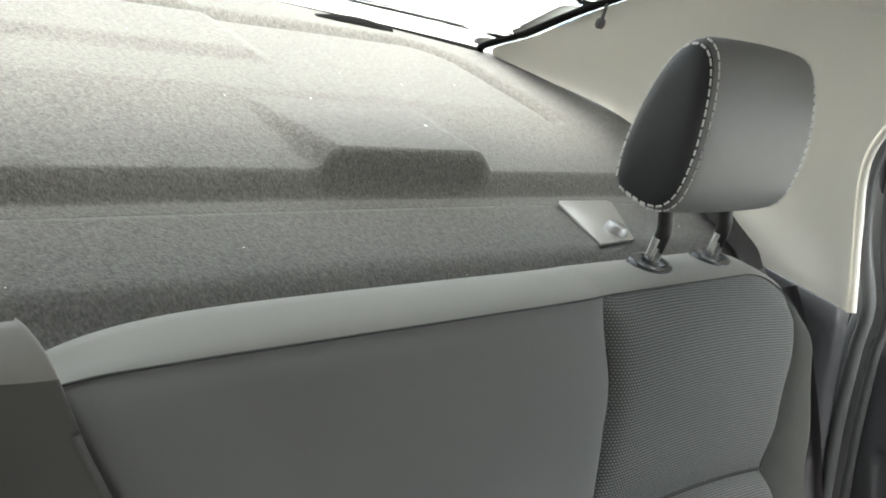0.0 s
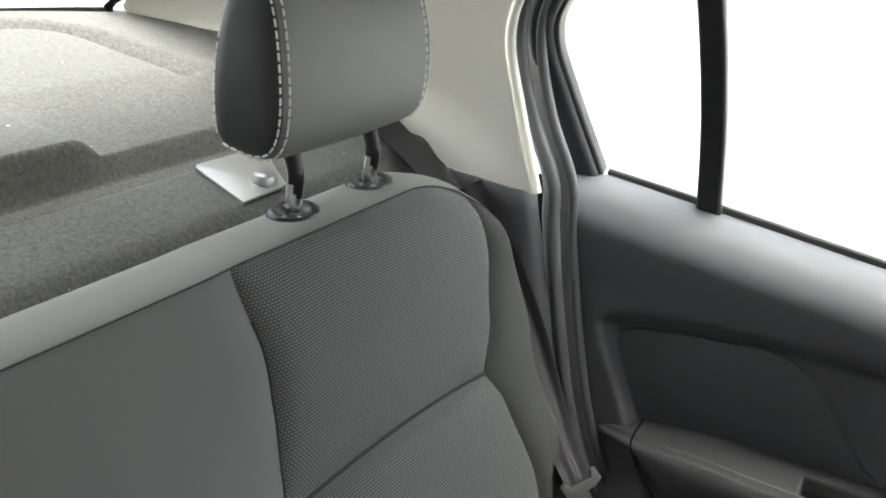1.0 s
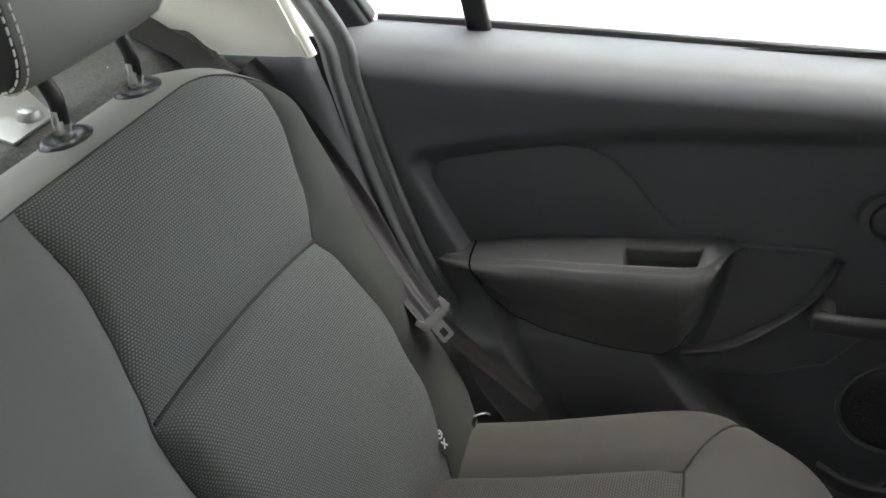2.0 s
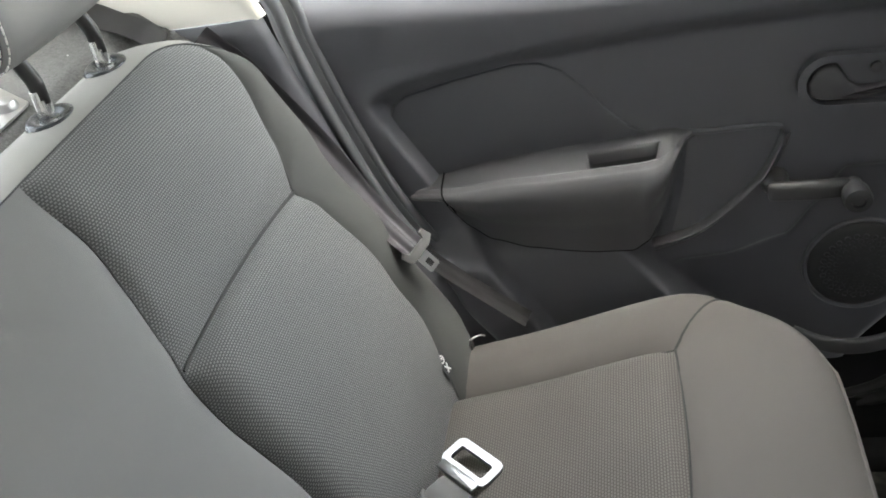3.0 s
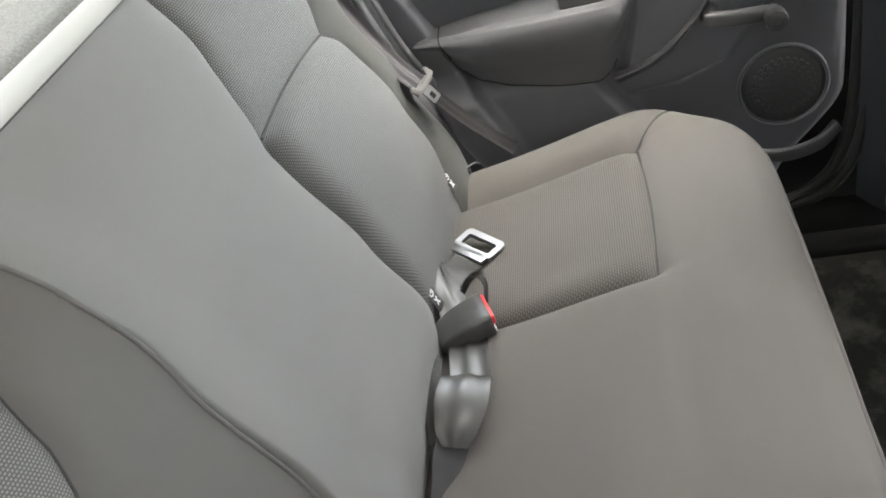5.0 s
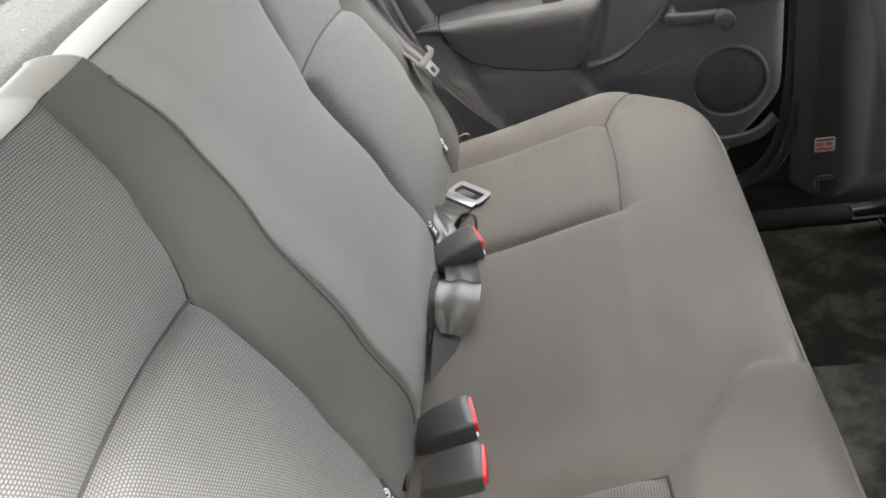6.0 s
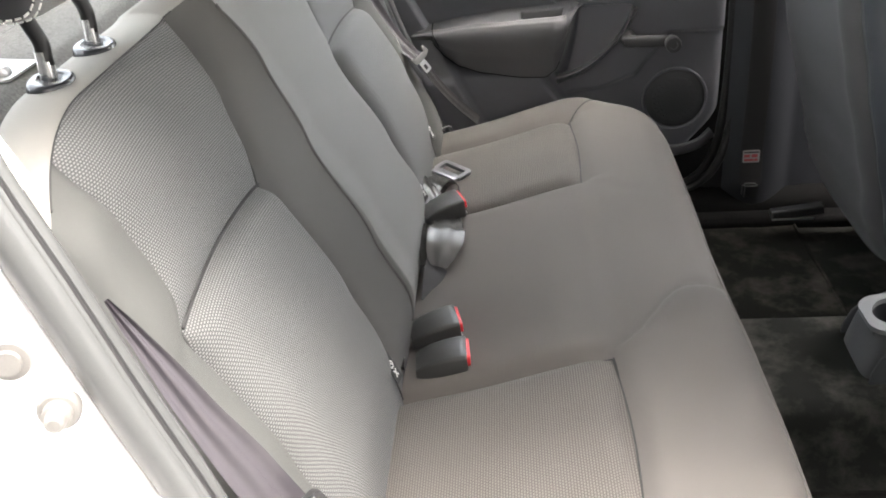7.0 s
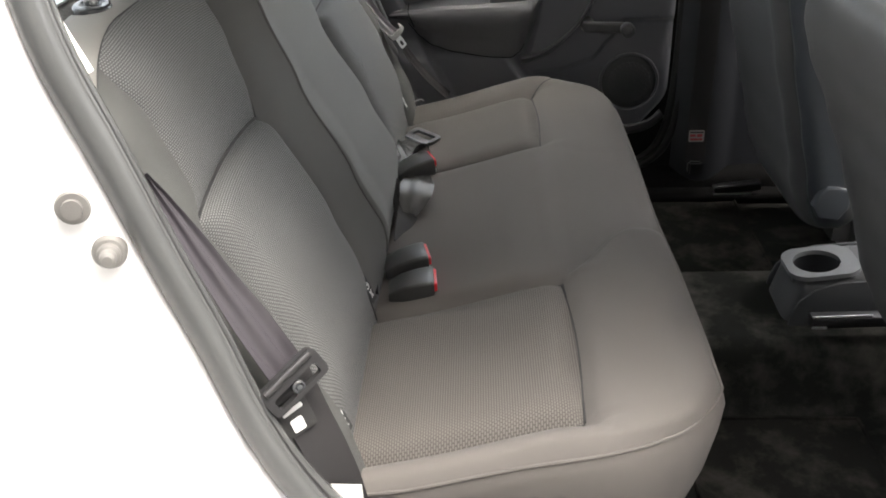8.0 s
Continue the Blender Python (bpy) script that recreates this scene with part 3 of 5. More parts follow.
for near in (False, True):
    words = "narrow grey cloth rear backrest with a woven mesh insert" if near else "wide grey cloth rear backrest with a woven mesh insert"
    back = thing("folding_seat", words, "car seat", "rear bench", at=(0, -0.4 if near else 0.22, 0.55))
    pts, uv, sets = build_back(near)
    compact("centre_panel", pts, uv, sets["mid"], FABRIC_MID_SHADED if near else FABRIC, back, "plain grey cloth panel")
    compact("side_bolster", pts, uv, sets["out"], FABRIC_SIDE_DIM, back, "plain grey cloth bolster, colour darkened")
    compact("top_band", pts, uv, sets["top"], FABRIC_TOP_LIT, back, "plain grey cloth top band")
    compact("upper_insert", pts, uv, sets["upper_insert"], MESH, back, "dotted woven mesh insert")
    compact("lower_insert", pts, uv, sets["lower_insert"], MESH, back, "dotted woven mesh insert")
    sg = -1 if near else 1
    ys = line(0.252, 0.546, 40) if near else line(0.234, 0.543, 40)
    seam("cross_seam", [back_point(sg * y, z_seam(sg * y), 0.0012) for y in ys], THREAD, back, 0.0017)
    zz = line(0.545, 1.0, 50)
    inner = Y_IN_NEAR if near else Y_IN
    seam("inner_seam", [back_point(sg * lerp_table(z, inner), z, puff(sg * lerp_table(z, inner), z, near) + 0.0006) for z in zz], THREAD, back)
    outer = Y_OUT_NEAR if near else Y_OUT
    seam("outer_seam", [back_point(sg * lerp_table(z, outer), z, puff(sg * lerp_table(z, outer), z, near) + 0.0006) for z in zz[:-2]], THREAD, back)
    a, b = (-0.60, -0.236) if near else (-0.201, 0.60)
    seam("top_seam", [back_point(y, z_top(y), puff(y, z_top(y), near) + 0.0012) for y in line(a, b, 60)], THREAD, back, 0.0008)
    if near:
        ridge = [(split_y(z) - 0.0058, z) for z in line(0.60, 1.024, 60)]
        sweep("edge_piping", [back_point(y, z, puff(y, z, True) + 0.0002) for y, z in ridge], circle(0.0020, 8), FABRIC_MID_SHADED, back, "", (0.9, 0, 0.44))


# ---- rear bench: cushion ----
CX_IN = 0.243
FOLD = [(0.262, 0.243), (0.285, 0.230), (0.309, 0.205), (0.330, 0.172), (0.350, 0.140), (0.365, 0.120), (0.380, 0.109), (0.43, 0.102)]


def cx_out(y):
    """Outer edge of an insert: the far one is a little narrower."""
    return 0.538 if y > 0 else 0.551


def cush_side(x, y):
    """Half width of the cushion at x, rounded at the front corners."""
    r = max(0.0, (x - 0.24) / 0.204)
    return (0.606 if y < 0 else 0.622) - (0.174 if y < 0 else 0.19) * (1 - math.sqrt(max(0.0, 1 - min(1.0, r) ** 2.3)))


def cush_h(x, y):
    """Height of the cushion's upper surface."""
    a, CX_OUT = abs(y), cx_out(y)
    z = 0.545 + 0.070 * smooth01(x / 0.36) * 1.0 + 0.012 * f(x, 0.03)
    xi = 0.272
    if CX_IN <= a <= CX_OUT and x <= xi:
        e = f(a - CX_IN, 0.011) * f(CX_OUT - a, 0.011) * f(xi - x, 0.010)
        z += -0.015 + 0.023 * e
    elif a > CX_OUT:
        d = xi + (a - CX_OUT) * 0.9 - x
        k = smooth01((d + 0.055) / 0.11)
        side = -0.015 + 0.034 * f(a - CX_OUT, 0.02) if y < 0 else -0.015 + 0.037 * f(a - CX_OUT, 0.014)
        z += side * k + (-0.015 + 0.021 * f(x - xi, 0.013)) * (1 - k) - 0.004 * math.exp(-(d / 0.006) ** 2)
    elif a < CX_IN:
        # the middle lies lower than the front pads, beyond a fold that sweeps inwards to the front
        fold = lerp_table(x, FOLD) if y < 0 else CX_IN - 0.070 * smooth01((x - 0.262) / 0.108)
        w = smooth01((0.17 - y) / 0.25)
        low = 0.013 * smooth01((x - 0.20) / 0.07) * w
        inside = smooth01((fold - a + 0.012) / 0.030)
        z += (-0.015 * math.exp(-(CX_IN - a) / 0.010) + 0.006 * f(CX_IN - a, 0.012)) * smooth01((0.285 - x) / 0.02) + 0.006 * smooth01((x - 0.265) / 0.02) * (1 - inside) + (0.004 - low + 0.001 * (1 - w) * smooth01((x - 0.265) / 0.02)) * inside - (0.0006 + 0.0054 * w) * math.exp(-((fold - a) / 0.016) ** 2) * smooth01((x - 0.10) / 0.16)
    else:
        z += -0.015 + 0.021 * f(x - xi, 0.013)
    z -= 0.05 * (1 - math.sqrt(max(0.0, 1 - min(1.0, max(0.0, (x - 0.385) / 0.062)) ** 2.2)))
    s, band = cush_side(x, y), 0.036 if y < 0 else 0.05
    rr = max(0.0, (a - (s - band)) / band)
    z -= (0.022 if y < 0 else 0.035) * (1 - math.sqrt(max(0.0, 1 - min(1.0, rr) ** 2.4)))
    return z


def build_cushion():
    xs = [("in", t) for t in line(0, 1, 36)[:-1]] + [("front", t) for t in line(0, 1, 24)]
    cols = []
    for k, m in (("o1", 9), ("i1", 34), ("m", 54), ("i2", 34), ("o2", 9)):
        cols += [(k, t) for t in line(0, 1, m)[:-1]]
    cols.append(("o2", 1.0))

    def y_of(c, x):
        k, t = c
        r, s = cush_side(x, -1), cush_side(x, 1)
        o, p = min(cx_out(-1), r - 0.02), min(cx_out(1), s - 0.02)
        return {"o1": -r + (r - o) * t, "i1": -o + (o - CX_IN) * t, "m": -CX_IN + 2 * CX_IN * t, "i2": CX_IN + (p - CX_IN) * t, "o2": p + (s - p) * t}[k]

    pts, uv, n = [], [], len(cols)
    for k, t in xs:
        for c in cols:
            bow = 0.006 * math.sin(math.pi * c[1]) if c[0] in ("i1", "i2") else 0.0
            x = -0.03 + (0.302 + bow) * t if k == "in" else 0.272 + bow + (0.434 - 0.272 - bow) * t ** 0.8
            y = y_of(c, x)
            pts.append(Vector((x, y, cush_h(x, y))))
            uv.append((y, x))
    # front apron and sides, running down and slightly under
    rows = len(xs)
    sets = {"cover": [], "i1": [], "i2": [], "apron": []}
    for j in range(rows - 1):
        for i in range(n - 1):
            q = (j * n + i, j * n + i + 1, (j + 1) * n + i + 1, (j + 1) * n + i)
            sets[cols[i][0] if cols[i][0] in ("i1", "i2") and xs[j][0] == "in" else "cover"].append(q)
    border = [j * n for j in range(rows)] + [(rows - 1) * n + i for i in range(1, n)] + [j * n + n - 1 for j in range(rows - 2, -1, -1)]
    zs = [pts[b].z for b in border]
    for i, b in enumerate(border):
        near_by = zs[max(0, i - 12):i + 13]
        pts[b].z = sum(near_by) / len(near_by)
    prev = border
    for out, dz in ((0.004, -0.010), (0.007, -0.022), (0.004, -0.05), (-0.006, -0.10), (-0.03, -0.17), (-0.07, -0.22)):
        cur = []
        for b in border:
            p = pts[b]
            d = Vector((max(0.0, p.x - 0.25) / 0.2, (1 if p.y > 0 else -1) * (abs(p.y) / 0.63) ** 6, 0))
            d = d.normalized() if d.length > 0 else d
            pts.append(Vector((p.x + d.x * out, p.y + d.y * out * 0.6, p.z + dz)))
            uv.append((p.y + p.x, dz))
            cur.append(len(pts) - 1)
        for i in range(len(border) - 1):
            sets["apron"].append((prev[i], prev[i + 1], cur[i + 1], cur[i]))
        prev = cur
    return pts, uv, sets, border


cushion = thing("rear_seat_cushion", "grey-brown cloth rear bench cushion with two ribbed inserts", "car seat", "rear bench", at=(0.2, 0, 0.36))
pts, uv, sets, border = build_cushion()
compact("cover", pts, uv, sets["cover"], FABRIC_LOW, cushion, "plain grey-brown cloth cover")
compact("insert", pts, uv, sets["i1"], MESH_LOW, cushion, "ribbed woven insert")
compact("insert", pts, uv, sets["i2"], MESH_LOW, cushion, "ribbed woven insert")
compact("apron", pts, uv, sets["apron"], FABRIC_LOW, cushion, "plain cloth front and sides")
for sg in (-1, 1):
    y_in, y_out = sg * CX_IN, sg * cx_out(sg)
    loop = [(x, y_in) for x in line(0.0, 0.268, 40)]
    loop += [(0.2725 + 0.006 * math.sin(math.pi * t), y_in + (y_out - y_in) * t) for t in line(0, 1, 40)]
    loop += [(x, y_out) for x in line(0.268, 0.0, 40)]
    seam("insert_seam", [Vector((x, y, min(cush_h(x, y), cush_h(x - 0.001, y), cush_h(x + 0.001, y)) + 0.0010)) for x, y in loop], THREAD, cushion, 0.0013, (0, 0, 1))
seam("piping", [pts[b] + Vector((0.001, 0, -0.001)) for b in border[::2]], FABRIC_LOW, cushion, 0.0022, (0, 0, 1))
for sg in (1, -1):
    CX_OUT = cx_out(sg)
    m = [Vector((0.272 + t * 0.058, sg * (CX_OUT + t * 0.066), 0)) for t in line(0, 1, 12)]
    if sg > 0:
        seam("corner_seam", [Vector((p.x, p.y, cush_h(p.x, p.y) + 0.0005)) for p in m], THREAD, cushion, 0.0019, (0, 0, 1))
    ys = line(CX_IN + 0.002, CX_OUT - 0.002, 24)
    seam("insert_seam", [Vector((0.273 + 0.006 * math.sin(math.pi * (y - CX_IN) / (CX_OUT - CX_IN)), sg * y, cush_h(0.275, sg * y) - 0.0005)) for y in ys], THREAD, cushion, 0.0012, (0, 0, 1))


# ---- headrests ----
def headrest(yc):
    hr = thing("headrest", "grey leather headrest with dark sides and white double stitching", "headrest", "rear headrests", at=(-0.222, yc, 1.045))
    # side profile, as (x, z): deep at the foot, thin and leaning forward at the top
    prof = spline([(-0.253, 0, 1.114), (-0.257, 0, 1.140), (-0.256, 0, 1.180), (-0.251, 0, 1.217), (-0.242, 0, 1.239), (-0.228, 0, 1.247), (-0.212, 0, 1.237), (-0.198, 0, 1.205), (-0.190, 0, 1.165), (-0.190, 0, 1.128), (-0.199, 0, 1.109), (-0.215, 0, 1.103), (-0.233, 0, 1.104), (-0.246, 0, 1.106), (-0.253, 0, 1.114)], 61)[:-1]
    c = Vector((-0.224, 0, 1.165))
    ends = [(-0.108, 0.0), (-0.1076, 0.35), (-0.1066, 0.60), (-0.1045, 0.80), (-0.1005, 0.905), (-0.0985, 0.932), (-0.0975, 0.928), (-0.0965, 0.946)]
    body = [(-0.0925, 0.970), (-0.087, 0.988), (-0.080, 0.999), (-0.072, 1.006), (-0.05, 1.016), (-0.025, 1.023), (0.0, 1.026)]
    half = ends + body
    secs = half + [(-y, k) for y, k in reversed(half[:-1])]
    n, pts = len(prof), []
    for y, k in secs:
        for p in prof:
            q = c + (Vector((p.x, 0, p.z)) - c) * k
            pts.append(Vector((q.x, yc + y * (1 - 0.07 * smooth01((q.z - 1.17) / 0.09)), q.z)))
    fc, fside = [], []
    cut = len(ends) - 2
    for j in range(len(secs) - 1):
        for i in range(n):
            k = (i + 1) % n
            q = (j * n + i, j * n + k, (j + 1) * n + k, (j + 1) * n + i)
            (fside if j < cut or j >= len(secs) - 1 - cut else fc).append(q)
    uv = [(p.y, p.z) for p in pts]
    left = [q for q in fside if q[0] < len(pts) // 2]
    right = [q for q in fside if q[0] >= len(pts) // 2]
    compact("front_cover", pts, uv, fc, LEATHER, hr, "grey leather front cover")
    compact("side_cover", pts, uv, left, LEATHER_SIDE, hr, "black leather side")
    compact("side_cover", pts, uv, right, LEATHER_SIDE, hr, "black leather side")
    # white double stitching: short dashes on both sides of each seam
    bm = bmesh.new()
    for sg in (-1, 1):
        for y, k in ((0.1003, 0.912), (0.0925, 0.973)):
            loop = []
            for p in prof:
                q = c + (Vector((p.x, 0, p.z)) - c) * k
                loop.append(Vector((q.x, yc + sg * y * (1 - 0.07 * smooth01((q.z - 1.17) / 0.09)), q.z)))
            loop.append(loop[0])
            acc = 0.0
            step, length = 0.0078, 0.0052
            for a, b in zip(loop, loop[1:]):
                acc += (b - a).length
            total = int(acc / step)
            fine = []
            for a, b in zip(loop, loop[1:]):
                fine += [a.lerp(b, t / 8) for t in range(8)]
            cum = [0.0]
            for a, b in zip(fine, fine[1:]):
                cum.append(cum[-1] + (b - a).length)
            for s in range(total):
                def at(d):
                    lo = min(range(len(cum)), key=lambda i: abs(cum[i] - d))
                    return fine[lo]
                a, b = at(s * step), at(s * step + length)
                d = b - a
                if d.length < 1e-5:
                    continue
                mid = (a + b) / 2
                out = (mid - Vector((c.x, yc + sg * 0.05, c.z))).normalized()
                side = d.cross(out).normalized() * 0.0009
                up = out * 0.0012
                q = [a - side - up, a + side - up, b + side - up, b - side - up, a - side * 0.6 + up, a + side * 0.6 + up, b + side * 0.6 + up, b - side * 0.6 + up]
                v = [bm.verts.new(x) for x in q]
                for face in ((4, 5, 6, 7), (0, 1, 5, 4), (1, 2, 6, 5), (2, 3, 7, 6), (3, 0, 4, 7)):
                    bm.faces.new([v[i] for i in face])
    part("stitching", bm, WHITE_THREAD, hr, "white double stitching", smooth=False)["kind"] = "stuff"
    for sg in (-1, 1):
        y = yc + 0.017 * (1 if yc > 0 else 0) + sg * (0.054 if yc > 0 else 0.050)
        path = spline([(-0.226, y, 1.02), (-0.224, y, 1.06), (-0.224, y, 1.078), (-0.230, y, 1.095), (-0.236, y, 1.125)], 16)
        post = sweep("post", path, circle(0.0070, 14), DARK_METAL, hr, "black steel post", (1, 0, 0))
        sweep("notch", [(-0.2246, y, 1.040), (-0.2240, y, 1.070)], circle(0.00715, 14), CHROME, post, "bright steel foot of the post", (1, 0, 0))
        m = facing(-0.224, y, 1.0405, (0.12, 0, 1), (0, 1, 0))
        vs, fs, cn = [], [], 24
        for rx, ry, z in ((0.0275, 0.0185, -0.012), (0.0275, 0.0185, 0.002), (0.0262, 0.0174, 0.0052), (0.0225, 0.0145, 0.0066), (0.009, 0.009, 0.0058), (0.0085, 0.0085, 0.0)):
            vs += [m @ Vector((ry * math.cos(2 * math.pi * i / cn), rx * math.sin(2 * math.pi * i / cn), z)) for i in range(cn)]
        for j in range(5):
            fs += [(j * cn + i, j * cn + (i + 1) % cn, (j + 1) * cn + (i + 1) % cn, (j + 1) * cn + i) for i in range(cn)]
        raw("collar", vs, fs, BLACK_COLLAR, hr, "dark plastic collar")
    return hr


BLACK_COLLAR = mat("collar_plastic", (0.030, 0.031, 0.034), 0.22, vary=0.1, bump=0.1)
headrest(0.387)
nh = headrest(-0.400)
nh.location = (-0.222, -0.400, 1.047)


# ---- parcel shelf ----
def shelf_z(x, y):
    front = 1.030 + 0.11 * max(0.0, -0.25 - x) - 0.016 * smooth01((x + 0.285) / 0.035)
    a = abs(y)
    x0 = -0.364 - 0.004 * math.cos(y * 3)
    edge = smooth01((x0 - x) / 0.013)
    yb = 0.086 - 0.30 * max(0.0, x0 - x)
    boss = smooth01((y - yb + 0.012) / 0.028) * (1 - smooth01((y - 0.258) / 0.060))
    ramp = 0.019 * edge + 0.225 * max(0.0, min(0.125, x0 - x))
    plateau = 1.043 + max(ramp, (0.041 + 0.03 * max(0.0, min(0.125, x0 - x))) * boss * edge) + 0.05 * max(0.0, x0 - 0.125 - x)
    qx, qy = a - 0.405, -x - 0.612
    sd = math.hypot(max(qx, 0.0), max(qy, 0.0)) + min(max(qx, qy), 0.0) - 0.08
    groove = -0.045 * math.exp(-(sd / 0.010) ** 2) * smooth01((-0.465 - x) / 0.03)
    raised = 0.006 * (1 - smooth01((a - 0.135) / 0.022)) * smooth01((-0.555 - x) / 0.022)
    if x > -0.25:
        return front - 0.9 * (x + 0.25)
    return (front if x > x0 else plateau + groove + raised)


def shelf_pt(y, t):
    """t from 0 at the seat over 1 before the step to 2 at the foot of the rear window."""
    foot = -0.350 - 0.004 * math.cos(y * 3)
    end = -0.694 - 0.128 * max(0.0, 1 - (y / 0.588) ** 2)
    x = -0.215 + (foot + 0.215) * t if t <= 1 else foot + (end - foot) * (t - 1)
    return Vector((x, y, shelf_z(x, y)))


shelf_ts = line(0, 1, 36) + [1 + 0.09 * k / 28 for k in range(1, 29)] + [1.09 + 0.91 * k / 126 for k in range(1, 127)]
vs, fs = grid(shelf_pt, line(-0.66, 0.66, 220), shelf_ts)
shelf = thing("parcel_shelf", "grey felt parcel shelf with moulded steps", "parcel shelf", at=(-0.5, 0, 1.03))
ledge, deck = fs[:35 * 219], fs[35 * 219:]
for nm, faces, words in (("front_ledge", ledge, "low front ledge of grey felt"), ("moulded_deck", deck, "raised felt deck with a groove and a boss")):
    ob = compact(nm, vs, [(p.x, p.y) for p in vs], faces, SHELF, shelf, words)
    m_ = ob.modifiers.new("thickness", "SOLIDIFY")
    m_.thickness, m_.offset = 0.012, -1.0

rng = random.Random(5)
bm = bmesh.new()
for _ in range(26):
    x, y = rng.uniform(-0.60, -0.25), rng.uniform(-0.5, 0.55)
    a, l, w = rng.uniform(0, 6.3), rng.uniform(0.0006, 0.0022), rng.uniform(0.0003, 0.0007)
    d, e = Vector((math.cos(a), math.sin(a), 0)) * l, Vector((-math.sin(a), math.cos(a), 0)) * w
    c = Vector((x, y, shelf_z(x, y) + 0.0004))
    low = [bm.verts.new(c + p) for p in (d, e, -d, -e)]
    top = bm.verts.new(c + Vector((0, 0, 0.0008)))
    for k in range(4):
        bm.faces.new((low[k], low[(k + 1) % 4], top))
lint = part("lint", bm, LABEL_WHITE, None, "", smooth=False)
tagged(lint, "tiny white lint specks on the grey felt shelf", "lint", kind="stuff")

for sg in (1, -1):
    pl = thing("anchor_plate", "bright steel plate with a rounded hook on grey felt", "anchor plate", "shelf anchor plates", at=(-0.315, sg * 0.385, 1.04))
    m = facing(-0.315, sg * 0.385, 1.0385, (0.13, 0, 1), (-1, 0, 0))
    out = [(-0.020 * sg, 0.034), (-0.014 * sg, 0.038), (0.064 * sg, 0.036), (0.068 * sg, 0.031), (0.028 * sg, -0.031), (0.022 * sg, -0.034), (-0.034 * sg, -0.036)]
    out = out if sg < 0 else out[::-1]
    plate("steel_sheet", out, m, 0.0025, mat("brushed_steel", (0.43, 0.425, 0.41), 0.38, 0.75, vary=0.08, bump=0.15), pl, "", 0.001)
    lathe("hook", [(0.012, 0.0), (0.0115, 0.004), (0.009, 0.008), (0.004, 0.0095)], m @ pose(0.012 * sg, -0.018, 0.0022), STEEL, pl, "rounded steel hook")


# ---- rear window, pillar trims ----
def pillar_trim(sg):
    front = spline([(-0.138, 0.640, 1.011), (-0.152, 0.641, 1.045), (-0.171, 0.642, 1.092), (-0.194, 0.642, 1.159), (-0.182, 0.63, 1.212), (-0.142, 0.612, 1.262), (-0.095, 0.60, 1.30), (0.0, 0.585, 1.365)], 40)
    rear = spline([(-0.275, 0.640, 1.010), (-0.33, 0.645, 1.05), (-0.50, 0.640, 1.092), (-0.68, 0.588, 1.100), (-0.60, 0.568, 1.155), (-0.50, 0.548, 1.22), (-0.36, 0.53, 1.30), (-0.2, 0.52, 1.385)], 40)
    def fn(u, v):
        i = int(round((v if sg > 0 else 0.13 + 0.87 * v) * 39))
        a, b = front[i], rear[i]
        p = a.lerp(b, u)
        return (p.x - (0.006 if sg < 0 else 0.0), sg * (p.y + 0.040 * math.sin(math.pi * u) * smooth01(v * 2.5) + 0.008 * f(u, 0.05) - 0.008 + (0.012 if sg < 0 else 0.0)), p.z)
    vs, fs = grid(fn, line(0, 1, 30), line(0, 1, 40))
    ob = raw("pillar_trim_far" if sg > 0 else "pillar_trim_near", vs, fs, BEIGE)
    tagged(ob, "pale beige plastic rear pillar trim", "pillar trim", kind="structure")
    # rounded front edge
    sweep_path = [Vector((p.x + 0.001 - (0.006 if sg < 0 else 0.0), sg * (p.y + (0.014 if sg < 0 else 0.002)), p.z)) for p in front[(0 if sg > 0 else 5):]]
    e = sweep("pillar_edge", sweep_path, circle(0.0055, 10), BEIGE, ob, "", (0, 1, 0))
    return front, rear


front_c, rear_c = pillar_trim(1)
pillar_trim(-1)
# dark lower quarter trim on the far side
def low_quarter(u, v):
    z = 0.45 + (1.008 - 0.45) * v
    xr = lerp_table(z, [(0.45, 0.10), (0.6, 0.02), (0.74, -0.058), (0.86, -0.102), (0.951, -0.128), (1.008, -0.142)])
    return (xr - (xr + 0.42) * u, 0.649 - 0.006 * smooth01((z - 0.93) / 0.07) + 0.012 * (1 - f(u, 0.03)), z)


vs, fs = grid(low_quarter, line(0, 1, 24), line(0, 1, 24))
q = wall("quarter_trim_far", vs, fs, PLASTIC_IN, "dark plastic quarter trim beside the seat", 0.004)

# body seals between quarter and door
seal_far = thing("door_seal", "grey rubber seal round the closed door", "door seal", at=(-0.1, 0.67, 1.0))
far_edge = [(-0.02, 1.37, 0.60), (-0.105, 1.31, 0.615), (-0.150, 1.27, 0.63), (-0.188, 1.215, 0.645), (-0.200, 1.16, 0.66), (-0.178, 1.085, 0.668), (-0.142, 1.02, 0.668), (-0.132, 0.966, 0.668), (-0.106, 0.86, 0.668), (-0.066, 0.74, 0.668), (0.0, 0.62, 0.668), (0.09, 0.48, 0.668)]
sweep("rubber_tube", spline([(x + 0.010, y, z) for x, z, y in far_edge], 60), circle(0.0075, 12), RUBBER_FAR, seal_far, "", (0, 1, 0))
sweep("rubber_lip", spline([(x + 0.028, y + 0.012, z) for x, z, y in far_edge], 60), circle(0.0055, 12), RUBBER_FAR, seal_far, "", (0, 1, 0))

FLANGE = mat("flange_grey", (0.32, 0.325, 0.33), 0.35, vary=0.06, bump=0.05)
sweep("body_flange", spline([(x + 0.006, y + 0.022, z) for x, z, y in far_edge], 60), round_rect(0.036, 0.010, 0.003), FLANGE, seal_far, "pale grey body flange", (0, 1, 0))

